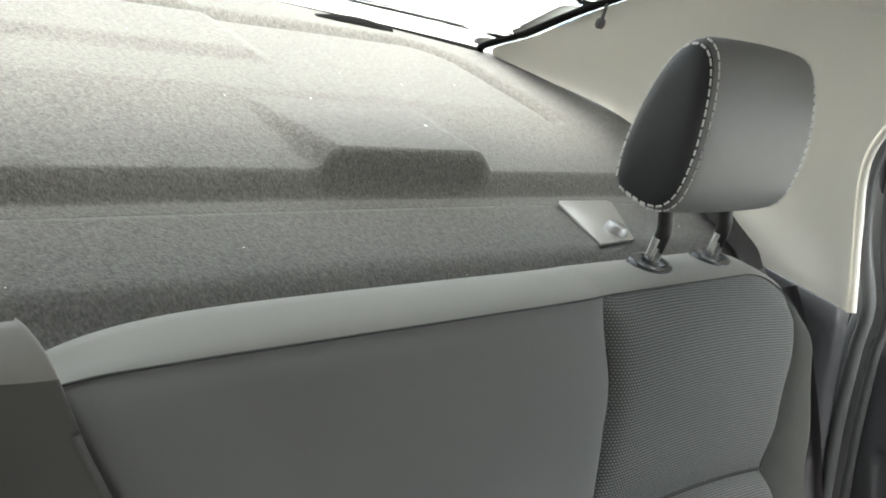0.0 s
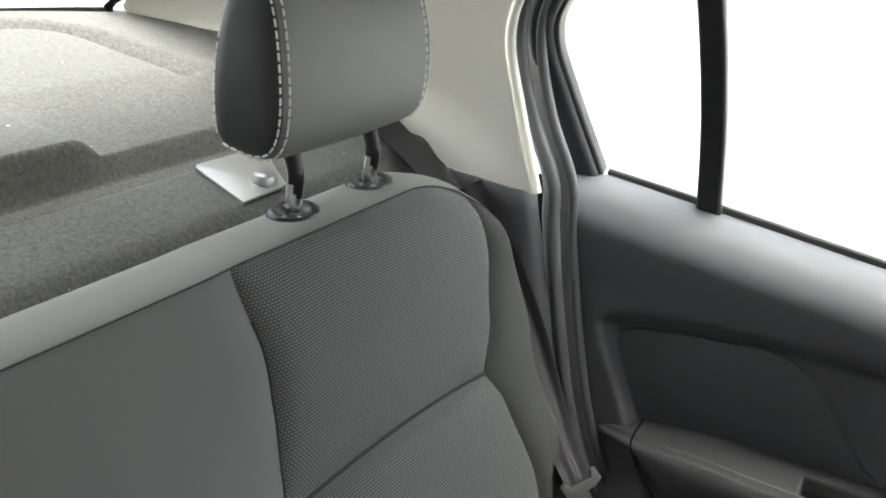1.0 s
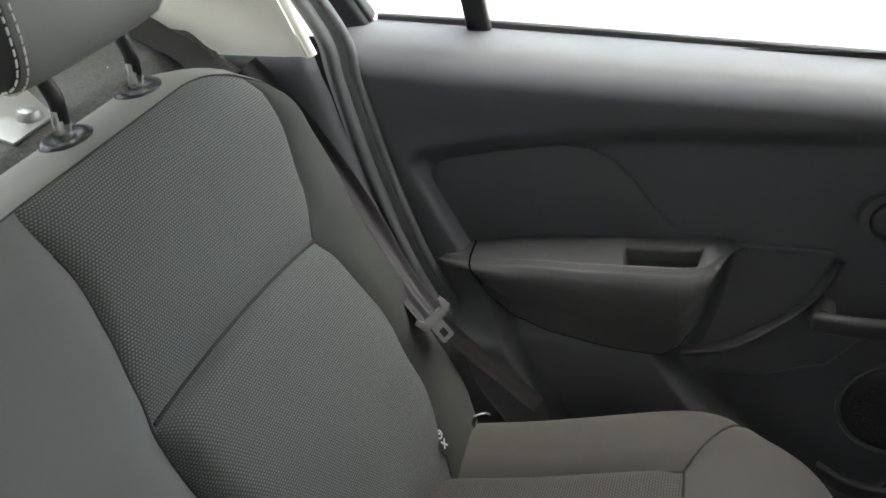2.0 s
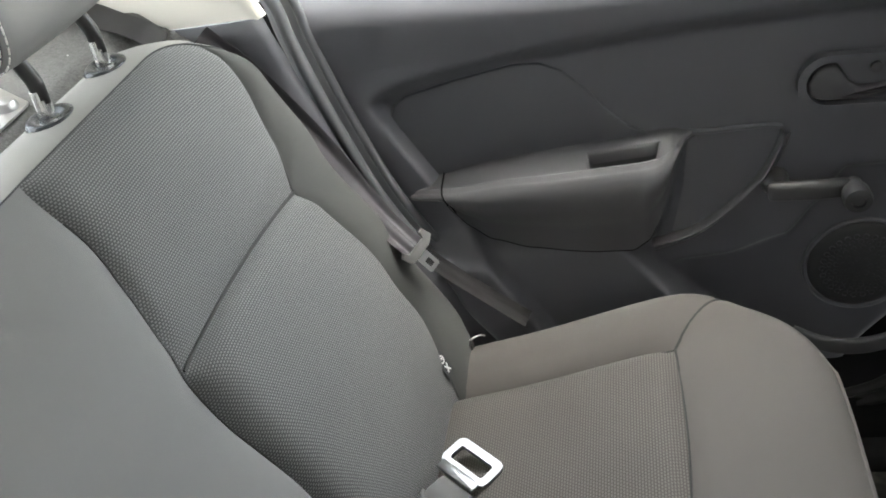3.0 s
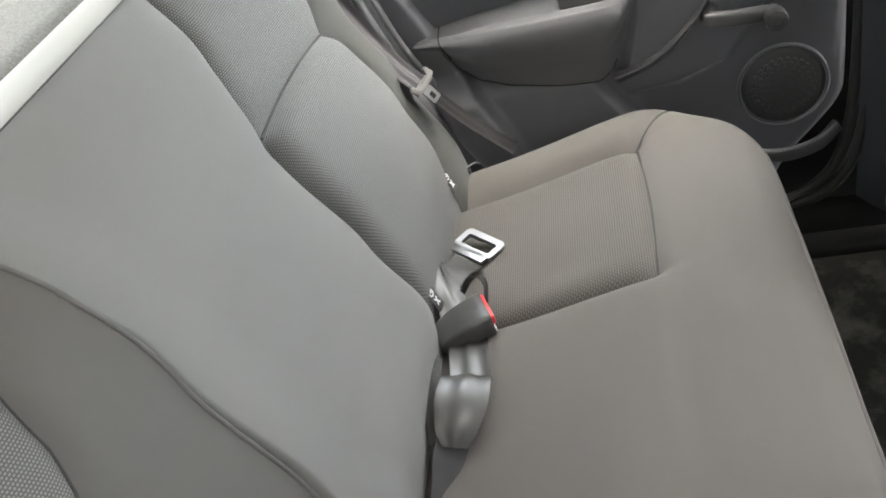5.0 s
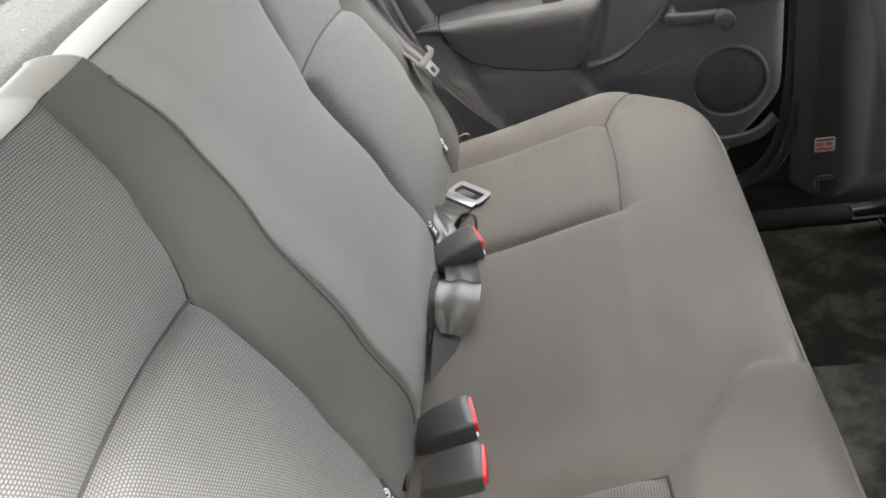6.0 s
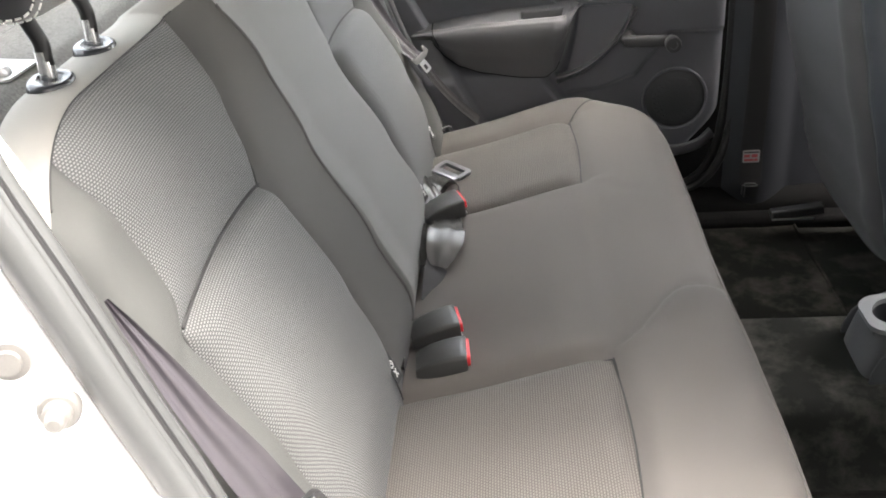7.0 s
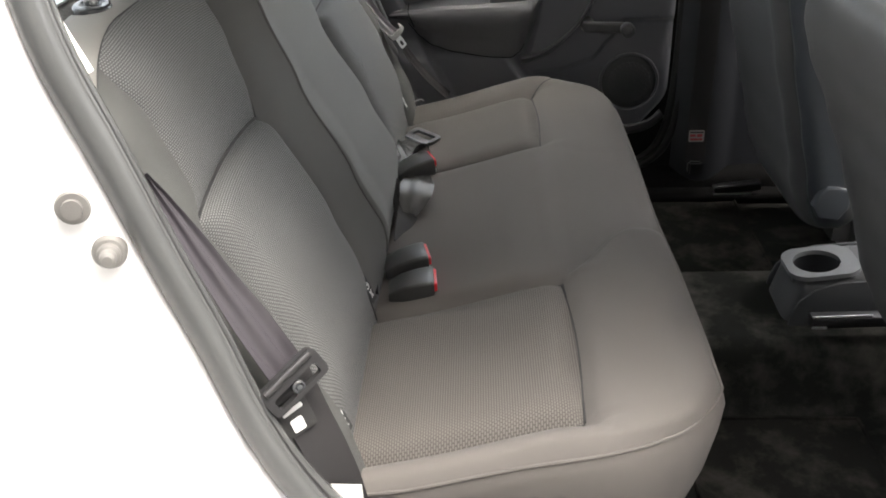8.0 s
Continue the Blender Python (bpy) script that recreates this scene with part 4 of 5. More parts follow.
# rear glass between the pillars, with its black border
def glass_pt(u, v):
    i = 17 + int(round(v * 22))
    p = rear_c[i]
    y = p.y * (2 * u - 1)
    bow = 0.13 * (1 - (2 * u - 1) ** 2) * (1 - v * 0.7)
    return Vector((p.x - 0.012 - bow, y, p.z - 0.008))


vs, fs = grid(glass_pt, line(0, 1, 24), line(0, 1, 26))
rear_window = raw("window_rear", vs, fs, GLASS)
tagged(rear_window, "clear rear window", "window", kind="structure")
rear_window.visible_shadow = False
mm = rear_window.modifiers.new("thickness", "SOLIDIFY")
mm.thickness = 0.004
border_pts = [glass_pt(0.99, v) for v in line(1, 0, 20)] + [glass_pt(u, 0.0) for u in line(0.985, 0.015, 40)] + [glass_pt(0.01, v) for v in line(0, 1, 20)]
sweep("window_seal", [p + Vector((0.006, 0, 0.006)) for p in border_pts], circle(0.0062, 8), BLACK_MATT, rear_window, "black rubber border")
sweep("seal_tab", spline([(-0.744, 0.335, 1.098), (-0.738, 0.372, 1.103), (-0.732, 0.405, 1.103), (-0.726, 0.440, 1.098)], 14), circle(0.0070, 8), BLACK_MATT, rear_window, "black rubber tab", (0, 0, 1))
hook = thing("pillar_hook", "small black plastic hook at the rear window edge", "hook", at=(-0.5, 0.55, 1.22))
hp = rear_c[28]
box("hook_body", (hp.x - 0.003, hp.y - 0.020, hp.z - 0.030), (hp.x + 0.005, hp.y - 0.008, hp.z - 0.018), BLACK, hook, "", 0.002)
sweep("hook_stem", [(hp.x + 0.001, hp.y - 0.014, hp.z + 0.002), (hp.x + 0.001, hp.y - 0.014, hp.z - 0.020)], circle(0.0022, 8), BLACK, hook, "", (1, 0, 0))
boot = wall("boot_lid", *grid(lambda y, x: (x, y, 0.985 - 0.5 * smooth01((-x - 0.95) / 0.5) - 0.05 * (y / 0.7) ** 2), line(-0.75, 0.75, 12), line(-0.80, -1.5, 10)), PAINT, "white painted boot lid", 0.004)


# ---- far door ----
REC_TOP = [(-0.075, 0.858), (-0.055, 0.873), (-0.035, 0.886), (0.0, 0.896), (0.06, 0.906), (0.144, 0.916), (0.268, 0.925), (0.45, 0.93), (0.60, 0.925)]
DOOR_REAR = [(0.42, 0.10), (0.5, 0.06), (0.6, 0.004), (0.74, -0.052), (0.86, -0.092), (0.966, -0.122), (1.02, -0.138)]


def door_y(x, z):
    zz = z + 0.05 * max(0.0, x + 0.1)
    k = min(1.0, max(0.0, (zz - 0.974) / 0.046))
    y = 0.682 + 0.050 * (1 - math.sqrt(max(0.0, 1 - k * k))) - 0.004 * math.sin(math.pi * min(1, max(0, (z - 0.92) / 0.1)))
    zr = lerp_table(x, REC_TOP)
    xl = -0.062 + (0.872 - z) * 0.52
    step = smooth01((zr + 0.012 - z) / 0.032) * smooth01((x - xl) / 0.018)
    y += 0.022 * step
    # lower part stands out again under the armrest, behind a slanted edge
    xe = 0.232 + (0.633 - z) * 0.72
    low = smooth01((0.70 - z) / 0.05) * (1 - smooth01((x - xe) / 0.020))
    y -= 0.034 * low
    y += 0.012 * smooth01((0.62 - z) / 0.12) * smooth01((x - xe) / 0.03)
    # hollow round the loudspeaker, below a swept edge
    zb = lerp_table(x, [(0.25, 0.612), (0.342, 0.619), (0.414, 0.643), (0.452, 0.688), (0.48, 0.73)])
    y += 0.009 * smooth01((zb - z) / 0.012) * smooth01((x - 0.27) / 0.03)
    return y


door = thing("car_door", "closed dark grey plastic rear door with armrest and crank", "car door", at=(0.25, 0.69, 0.45))


def door_pt(u, v):
    z = 0.42 + (1.020 - 0.42) * (1 - (1 - v) ** 1.25)
    x0 = lerp_table(z, DOOR_REAR)
    x1 = 0.592 - 0.10 * smooth01((0.56 - z) / 0.16)
    x = x0 + (x1 - x0) * u
    z -= 0.050 * max(0.0, x + 0.1) * smooth01((v - 0.5) / 0.3)
    edge = 0.018 * (1 - f(u, 0.012)) + 0.012 * (1 - f(1 - u, 0.012))
    return (x, door_y(x, z) + edge, z)


vs, fs = grid(door_pt, line(0, 1, 170), line(0, 1, 150))
raw("panel", vs, fs, PLASTIC, door, "dark grey grained plastic panel")
vs, fs = grid(lambda u, v: (door_pt(u, 1)[0], door_pt(u, 1)[1] + 0.010 * v, door_pt(u, 1)[2] - 0.001 * v), line(0, 1, 30), line(0, 1, 4))
raw("top_ledge", vs, fs, PLASTIC, door)

# inset panel over the armrest
INSET = [(-0.038, 0.852), (-0.032, 0.864), (-0.018, 0.873), (0.04, 0.886), (0.115, 0.898), (0.146, 0.896), (0.170, 0.884), (0.192, 0.862), (0.215, 0.831), (0.238, 0.807), (0.262, 0.794), (0.20, 0.790), (0.10, 0.780), (0.0, 0.764), (-0.008, 0.764), (-0.024, 0.80)]
m_door = Matrix(((1, 0, 0, 0), (0, 0, -1, 0), (0, 1, 0, 0), (0, 0, 0, 1)))
plate("inset_panel", INSET, Matrix.Translation((0, 0.7065, 0)) @ m_door, 0.0075, PLASTIC_IN, door, "darker inset panel", 0.003)

# armrest: a sloping top with a pull slot, a bulging face that runs out along a curved lower line, and a hollow end
ARM_REACH = [(-0.046, 0.008), (-0.02, 0.026), (0.012, 0.037), (0.06, 0.046), (0.15, 0.052), (0.25, 0.050), (0.275, 0.043), (0.29, 0.029), (0.302, 0.012), (0.314, 0.001)]
ARM_EDGE = [(-0.046, 0.748), (0.012, 0.757), (0.106, 0.765), (0.19, 0.768), (0.268, 0.770), (0.285, 0.776), (0.296, 0.785), (0.306, 0.789), (0.314, 0.788)]
ARM_BACK = [(-0.046, 0.752), (0.0, 0.766), (0.077, 0.781), (0.163, 0.790), (0.251, 0.796), (0.29, 0.797), (0.314, 0.790)]
ARM_LOW = [(-0.046, 0.735), (0.008, 0.738), (0.020, 0.722), (0.036, 0.704), (0.064, 0.685), (0.108, 0.671), (0.192, 0.658), (0.233, 0.656), (0.252, 0.668), (0.266, 0.692), (0.280, 0.727), (0.290, 0.760), (0.300, 0.783), (0.314, 0.786)]


def arm_pt(x, v):
    """v from 0 at the back of the top over the front edge at 1 to the lower line at 2."""
    reach, ze, zb, zl = (lerp_table(x, t) for t in (ARM_REACH, ARM_EDGE, ARM_BACK, ARM_LOW))
    if v <= 1:
        r = reach * v
        z = zb + (ze + 0.004 - zb) * v - 0.004 * smooth01((v - 0.86) / 0.14)
        slot = smooth01((x - 0.189) / 0.005) * (1 - smooth01((x - 0.258 - 0.012 * (1 - v)) / 0.007)) * smooth01((v - 0.34) / 0.05) * (1 - smooth01((v - 0.76) / 0.05))
        return Vector((x, 0.704 - r, z - 0.046 * slot + 0.002 * smooth01((v - 0.82) / 0.06) * smooth01((x - 0.03) / 0.05)))
    w = v - 1
    bulge = reach + 0.005 * math.sin(math.pi * min(1, w * 1.6)) * smooth01(reach / 0.04) - 0.016 * w ** 1.7 * smooth01(reach / 0.04)
    roll = 0.004 * f(w, 0.04)
    return Vector((x, 0.704 - bulge - roll * 0.6, ze + (zl - ze) * w))


arm_v = line(0, 0.28, 8) + line(0.30, 0.36, 7) + line(0.4, 0.78, 8) + line(0.8, 0.87, 8) + line(0.88, 1.0, 10) + [1 + (k / 24) ** 1.3 for k in range(1, 25)]
arm_x = line(-0.046, 0.18, 70) + line(0.1825, 0.200, 10) + line(0.203, 0.262, 24) + line(0.2635, 0.314, 44)
vs, fs = grid(lambda v, x: arm_pt(x, v), arm_v, arm_x)
# Slot faces in dark plastic: the shade inside is put into their colour.
in_slot = [q for q in fs if all(0.1895 < vs[i].x < 0.2745 for i in q) and min(vs[i].z for i in q) < lerp_table(vs[q[0]].x, ARM_EDGE) - 0.012 and max(arm_v[i % len(arm_v)] for i in q) < 0.8]
compact("slot_shade_faces", vs, [(p.x, p.y) for p in vs], in_slot, GRILLE, door, "pull slot with its shade in the colour")
slot_set = set(in_slot)
compact("armrest", vs, [(p.x, p.y) for p in vs], [q for q in fs if q not in slot_set], PLASTIC_ARM, door, "grey plastic armrest with a pull slot")
joint = [arm_pt(0.012, v) for v in line(0.02, 0.999, 12)] + [arm_pt(0.012 + 0.012 * w, 1 + w) for w in line(0.05, 0.9, 8)]
sweep("armrest_joint", [p + Vector((0, -0.0006, 0.0004)) for p in joint], circle(0.0011, 6), BLACK_MATT, door, "", (1, 0, 0))
# Black cord draws the thin shadow line where armrest and panel meet.
under = [arm_pt(x, 2.0) + Vector((0, 0.0015, -0.001)) for x in line(0.012, 0.262, 60)]
sweep("armrest_shadow_line", under, circle(0.0014, 6), BLACK_MATT, door, "", (0, 1, 0))
# Black plate stands for the shade at the slot's bottom.
plate("slot_dark_plate", [(0.1935, 0.664), (0.258, 0.663), (0.264, 0.686), (0.1935, 0.686)], Matrix.Translation((0, 0, 0.7365)), 0.004, BLACK_MATT, door, "black plate for the shade in the pull slot", 0.0)

# hollow end of the armrest, falling back to the pocket
near_edge = [arm_pt(x, 2.0) for x in line(0.243, 0.306, 14)]
far_edge_p = spline([(0.284, 0.707, 0.648), (0.290, 0.707, 0.664), (0.304, 0.707, 0.718), (0.314, 0.706, 0.755), (0.318, 0.703, 0.785)], 14)
vs, fs = grid(lambda w, k: near_edge[k].lerp(far_edge_p[k], w) + Vector((-0.004 * math.sin(math.pi * w), 0.006 * math.sin(math.pi * w), 0)), line(0, 1, 8), list(range(14)))
raw("armrest_end", vs, fs, PLASTIC_IN, door, "dark hollow end of the armrest")

# map pocket with a curved lip in front of the armrest
POCKET = [(0.300, 0.786), (0.406, 0.784), (0.411, 0.776), (0.392, 0.735), (0.362, 0.699), (0.330, 0.672), (0.288, 0.652), (0.270, 0.650), (0.284, 0.70)]
plate("pocket_back", POCKET[::-1], Matrix.Translation((0, 0.711, 0)) @ m_door, 0.006, PLASTIC_IN, door, "darker pocket back", 0.002)
lip_in = spline([(0.408, 0, 0.784), (0.402, 0, 0.764), (0.379, 0, 0.722), (0.334, 0, 0.679), (0.296, 0, 0.658), (0.256, 0, 0.650)], 40)
lip_out = spline([(0.420, 0, 0.778), (0.416, 0, 0.764), (0.397, 0, 0.728), (0.357, 0, 0.683), (0.312, 0, 0.646), (0.258, 0, 0.626)], 40)
LIP_ROWS = [(0.0, 0.708), (0.02, 0.696), (0.06, 0.6885), (0.16, 0.686), (0.30, 0.6885), (0.6, 0.696), (0.9, 0.703), (1.0, 0.708)]
vs, fs = grid(lambda r, k: Vector((lip_in[k].lerp(lip_out[k], r[0]).x, r[1], lip_in[k].lerp(lip_out[k], r[0]).z)), LIP_ROWS, list(range(40)))
raw("pocket_lip", vs, fs, PLASTIC_ARM, door, "curved map pocket lip")
sweep("pocket_rim", spline([(0.306, 0.702, 0.791), (0.33, 0.703, 0.789), (0.39, 0.704, 0.789), (0.409, 0.704, 0.786)], 12), circle(0.0035, 8), PLASTIC, door, "rounded upper edge of the pocket", (0, 1, 0))

# window crank
crank = lathe("window_crank", [(0.016, 0), (0.016, 0.012), (0.013, 0.02), (0.012, 0.026)], facing(0.400, 0.705, 0.718, (0, -1, 0)), CRANK, door, "dark plastic window crank")
sweep("arm", spline([(0.392, 0.677, 0.718), (0.40, 0.674, 0.718), (0.44, 0.672, 0.717), (0.482, 0.676, 0.715)], 12), round_rect(0.024, 0.014, 0.006), CRANK, crank, "", (0, -1, 0), True, [0.7, 0.95] + [1.0] * 9 + [0.8])
knob = lathe("knob", [(0.011, -0.005), (0.0115, 0.006), (0.0150, 0.012), (0.0158, 0.028), (0.0145, 0.033), (0.008, 0.034), (0.0075, 0.031), (0.003, 0.031)], facing(0.482, 0.676, 0.715, (0, -1, 0.0)), CRANK, crank, "round knob")

# inside handle in its oval dish
mh = Matrix.Translation((0.487, 0.708, 0.836)) @ m_door @ pose(0, 0, 0, 0, 0, -2)
handle = ring("door_handle", round_rect(0.128, 0.066, 0.032, 8), round_rect(0.110, 0.050, 0.0245, 8), mh, 0.017, PLASTIC, door, "oval inside handle with a raised rim")
plate("dish", round_rect(0.112, 0.052, 0.0255, 8), mh, 0.003, BLACK, handle, "black recessed dish", 0.0005)
LEVER = [(p.x, p.y) for p in spline([(-0.054, 0.0, 0), (-0.049, -0.016, 0), (-0.026, -0.022, 0), (0.010, -0.019, 0), (0.044, -0.010, 0), (0.053, -0.003, 0), (0.040, -0.0035, 0), (0.012, -0.008, 0), (-0.006, -0.004, 0), (-0.016, 0.010, 0), (-0.026, 0.020, 0), (-0.042, 0.017, 0), (-0.054, 0.0, 0)], 49)][:-1]
plate("lever", LEVER, mh @ Matrix.Translation((0, 0, 0.003)), 0.011, PLASTIC_ARM, handle, "grey pull lever", 0.005, 4)
lathe("lock_pin", [(0.006, 0), (0.006, 0.005), (0.003, 0.006)], mh @ pose(0.018, 0.012, 0.003), PLASTIC_ARM, handle)

# loudspeaker grille
ms = facing(0.501, 0.713, 0.582, (0, -1, 0)) @ Matrix.Scale(0.91, 4)
spk = lathe("speaker", [(0.074, -0.004), (0.0735, 0.005), (0.071, 0.0068), (0.068, 0.005), (0.0675, 0.002)], ms, PLASTIC, door, "round loudspeaker with a raised rim", 48)
lathe("grille", [(0.068, 0.001), (0.064, 0.0045), (0.058, 0.0065), (0.02, 0.009), (0.002, 0.009)], ms, GRILLE, spk, "black grille dome", 48)
bm = bmesh.new()
for r, n, k in ((0.048, 26, 0.0), (0.040, 22, 0.5), (0.031, 17, 0.0), (0.022, 12, 0.5), (0.013, 7, 0.0)):
    for i in range(n):
        a = 2 * math.pi * (i + k) / n
        h = 0.0075 + 0.0012 * (1 - r / 0.05)
        ctr = [ms @ Vector((r * math.cos(a) + 0.0034 * math.cos(b), r * math.sin(a) + 0.0034 * math.sin(b), h + 0.0009)) for b in [2 * math.pi * j / 8 for j in range(8)]]
        low = [ms @ Vector((r * math.cos(a) + 0.0044 * math.cos(b), r * math.sin(a) + 0.0044 * math.sin(b), h - 0.0012)) for b in [2 * math.pi * j / 8 for j in range(8)]]
        va, vb = [bm.verts.new(p) for p in ctr], [bm.verts.new(p) for p in low]
        for j in range(8):
            bm.faces.new((va[j], va[(j + 1) % 8], vb[(j + 1) % 8], vb[j]))
part("grille_rings", bm, PLASTIC_ARM, spk, "raised rims of the grille holes")

# lower bin lip
sweep("bin_lip", spline([(0.42, 0.690, 0.496), (0.455, 0.676, 0.487), (0.50, 0.672, 0.484), (0.545, 0.676, 0.494), (0.575, 0.688, 0.515)], 20), round_rect(0.010, 0.022, 0.004), PLASTIC_ARM, door, "", (0, 0, 1))

# window: frame, glass, divider bar
def lean(z):
    return 0.738 - 0.36 * max(0.0, z - 1.03)


WIN = [(-0.106, 1.022), (-0.144, 1.108), (-0.162, 1.16), (-0.156, 1.20), (-0.122, 1.243), (-0.05, 1.29), (0.05, 1.335), (0.2, 1.375), (0.4, 1.39), (0.56, 1.385), (0.585, 1.30), (0.60, 1.15), (0.60, 0.985)]
window = thing("door_window", "rear door window with a black divider bar", "car window", at=(0.2, 0.70, 1.04))
loop = spline([(x, lean(z), z) for x, z in WIN[:13]], 80)
sweep("window_frame", [loop[0] + Vector((0.002, -0.004, -0.045))] + [p + Vector((0, -0.004, 0)) + (p - Vector((0.25, p.y, 1.2))).normalized() * 0.013 for p in loop], round_rect(0.028, 0.028, 0.007), PILLAR, window, "dark grey door frame", (0, 1, 0))
sweep("window_rubber", loop, round_rect(0.012, 0.020, 0.004), BLACK, window, "black rubber channel", (0, 1, 0))
belt_path = [Vector((x, 0.747, lerp_table(x, [(-0.1, 1.020), (0.6, 0.985)]) - 0.003)) for x in line(-0.10, 0.60, 12)]
sweep("belt_seal", belt_path, round_rect(0.008, 0.016, 0.003), BLACK, window, "black waist seal", (0, 0, 1))
div = [(0.020, 1.012), (0.012, 1.10), (0.002, 1.18), (-0.012, 1.26), (-0.022, 1.31)]
sweep("divider_bar", spline([(x, lean(z) - 0.002, z) for x, z in div], 14), round_rect(0.026, 0.014, 0.004), BLACK, window, "matt black divider", (0, 1, 0))
outline = [(p.x, p.z) for p in loop]
bm = bmesh.new()
vv = [bm.verts.new((x, lean(z) + 0.004, z)) for x, z in outline]
bm.faces.new(vv)
r = bmesh.ops.extrude_face_region(bm, geom=bm.faces[:])
for v in r["geom"]:
    if isinstance(v, bmesh.types.BMVert):
        v.co.y += 0.004
pane = part("pane", bm, GLASS, window, "clear glass", smooth=False)
pane.visible_shadow = False

# ---- far B pillar ----
pillar_far = thing("door_pillar", "dark plastic pillar between the doors", "door pillar", kind="structure", at=(0.66, 0.68, 0.4))
vs, fs = grid(lambda u, v: (0.600 + 0.16 * u - 0.07 * smooth01((v - 0.6) / 0.4), 0.672 - 0.022 * math.sin(math.pi * min(1, u * 1.2)) - 0.10 * smooth01((v - 0.62) / 0.38), 0.29 + 1.11 * v), line(0, 1, 20), line(0, 1, 30))
raw("pillar_trim", vs, fs, PILLAR, pillar_far)
for k, (dx, dy) in enumerate(((0.597, 0.690), (0.612, 0.676))):
    sweep("pillar_seal", spline([(dx - 0.07, dy - 0.09, 1.36), (dx - 0.02, dy - 0.03, 1.12), (dx, dy, 0.95), (dx + 0.004, dy, 0.65), (dx - 0.012, dy, 0.48), (dx - 0.06, dy, 0.405), (dx - 0.16, dy, 0.37)], 40), circle(0.009, 10), RUBBER_DARK, pillar_far, "", (0, 1, 0))
vs, fs = grid(lambda x, z: (x, 0.69, z), line(0.72, 1.6, 10), line(0.36, 1.0, 8))
raw("front_door_panel", vs, fs, PILLAR, pillar_far)
kick = wall("kick_trim_far", *grid(lambda x, z: (x, 0.652 + 0.03 * smooth01((z - 0.37) / 0.03), z), line(0.05, 1.6, 20), line(0.26, 0.392, 5)), BLACK_MATT, "dark plastic sill trim", 0.004)

wall("door_gap_trim", *grid(lambda x, z: (x, 0.735, z), line(-0.3, 1.0, 10), line(0.3, 1.0, 6)), BLACK_MATT, "black inner side of the car body", 0.004)

front_belt = thing("front_seat_belt", "black front seat belt with a small red and white label", "seat belt", at=(0.65, 0.63, 0.45))
fb = [(0.622, 0.575, 1.25), (0.642, 0.63, 0.95), (0.649, 0.632, 0.70), (0.646, 0.628, 0.50), (0.646, 0.622, 0.42)]
sweep("webbing", spline(fb, 24), round_rect(0.044, 0.002, 0.0009, 2), WEB_BLACK, front_belt, "", (0, -1, 0))
lab = plate("label", round_rect(0.034, 0.027, 0.003), facing(0.645, 0.6265, 0.482, (0, -1, 0.02)), 0.0012, LABEL_GREY, front_belt, "greyish white label with red bars", 0.0003)
for dx, dz, w, h in ((-0.009, 0.002, 0.012, 0.006), (0.007, 0.002, 0.012, 0.007), (-0.005, -0.008, 0.018, 0.005), (0.010, -0.008, 0.008, 0.005), (0.0, 0.0105, 0.03, 0.003)):
    plate("label_bar", round_rect(w, h, 0.0008, 1), facing(0.645 + dx * 0.92, 0.6250, 0.482 + dz * 0.9, (0, -1, 0.02)), 0.0006, LABEL_RED if dz < 0.01 else LABEL_BLACK, lab, "", 0.0)
box("anchor", (0.631, 0.612, 0.395), (0.661, 0.634, 0.425), BLACK, front_belt, "black belt anchor", 0.004)


# ---- seat belts of the bench ----
def ribbon(name, path, width, normals, material, parent, label="", thick=0.0014, curl=0.0, widths=None, ridge=0.0):
    """A flat strap along a path, its face turned by the given normals."""
    k = len(path)
    ns = spline(normals, k)
    ps = spline(path, k * 6)
    ns = spline(normals, k * 6)
    vs, fs = [], []
    w = 17
    for i, p in enumerate(ps):
        d = (ps[min(i + 1, len(ps) - 1)] - ps[max(0, i - 1)]).normalized()
        nn = (ns[i] - d * ns[i].dot(d)).normalized()
        s = d.cross(nn)
        if widths:
            width = lerp_table(i / (len(ps) - 1), widths)
        for t in line(-0.5, 0.5, w):
            vs.append(p + s * t * width + nn * (thick / 2 + curl * (1 - 4 * t * t) + ridge * math.cos(t * 4 * math.pi)))
        for t in line(0.5, -0.5, w):
            vs.append(p + s * t * width + nn * (-thick / 2 + curl * (1 - 4 * t * t) + ridge * math.cos(t * 4 * math.pi)))
    m = 2 * w
    for i in range(len(ps) - 1):
        for j in range(m):
            q = (j + 1) % m
            fs.append((i * m + j, i * m + q, (i + 1) * m + q, (i + 1) * m + j))
    fs.append(tuple(range(m)))
    fs.append(tuple((len(ps) - 1) * m + j for j in range(m)))
    ob = raw(name, vs, fs, material, parent, label)
    bm = bmesh.new()
    bm.from_mesh(ob.data)
    bmesh.ops.recalc_face_normals(bm, faces=bm.faces)
    bm.to_mesh(ob.data)
    bm.free()
    return shade_auto(ob, 50)


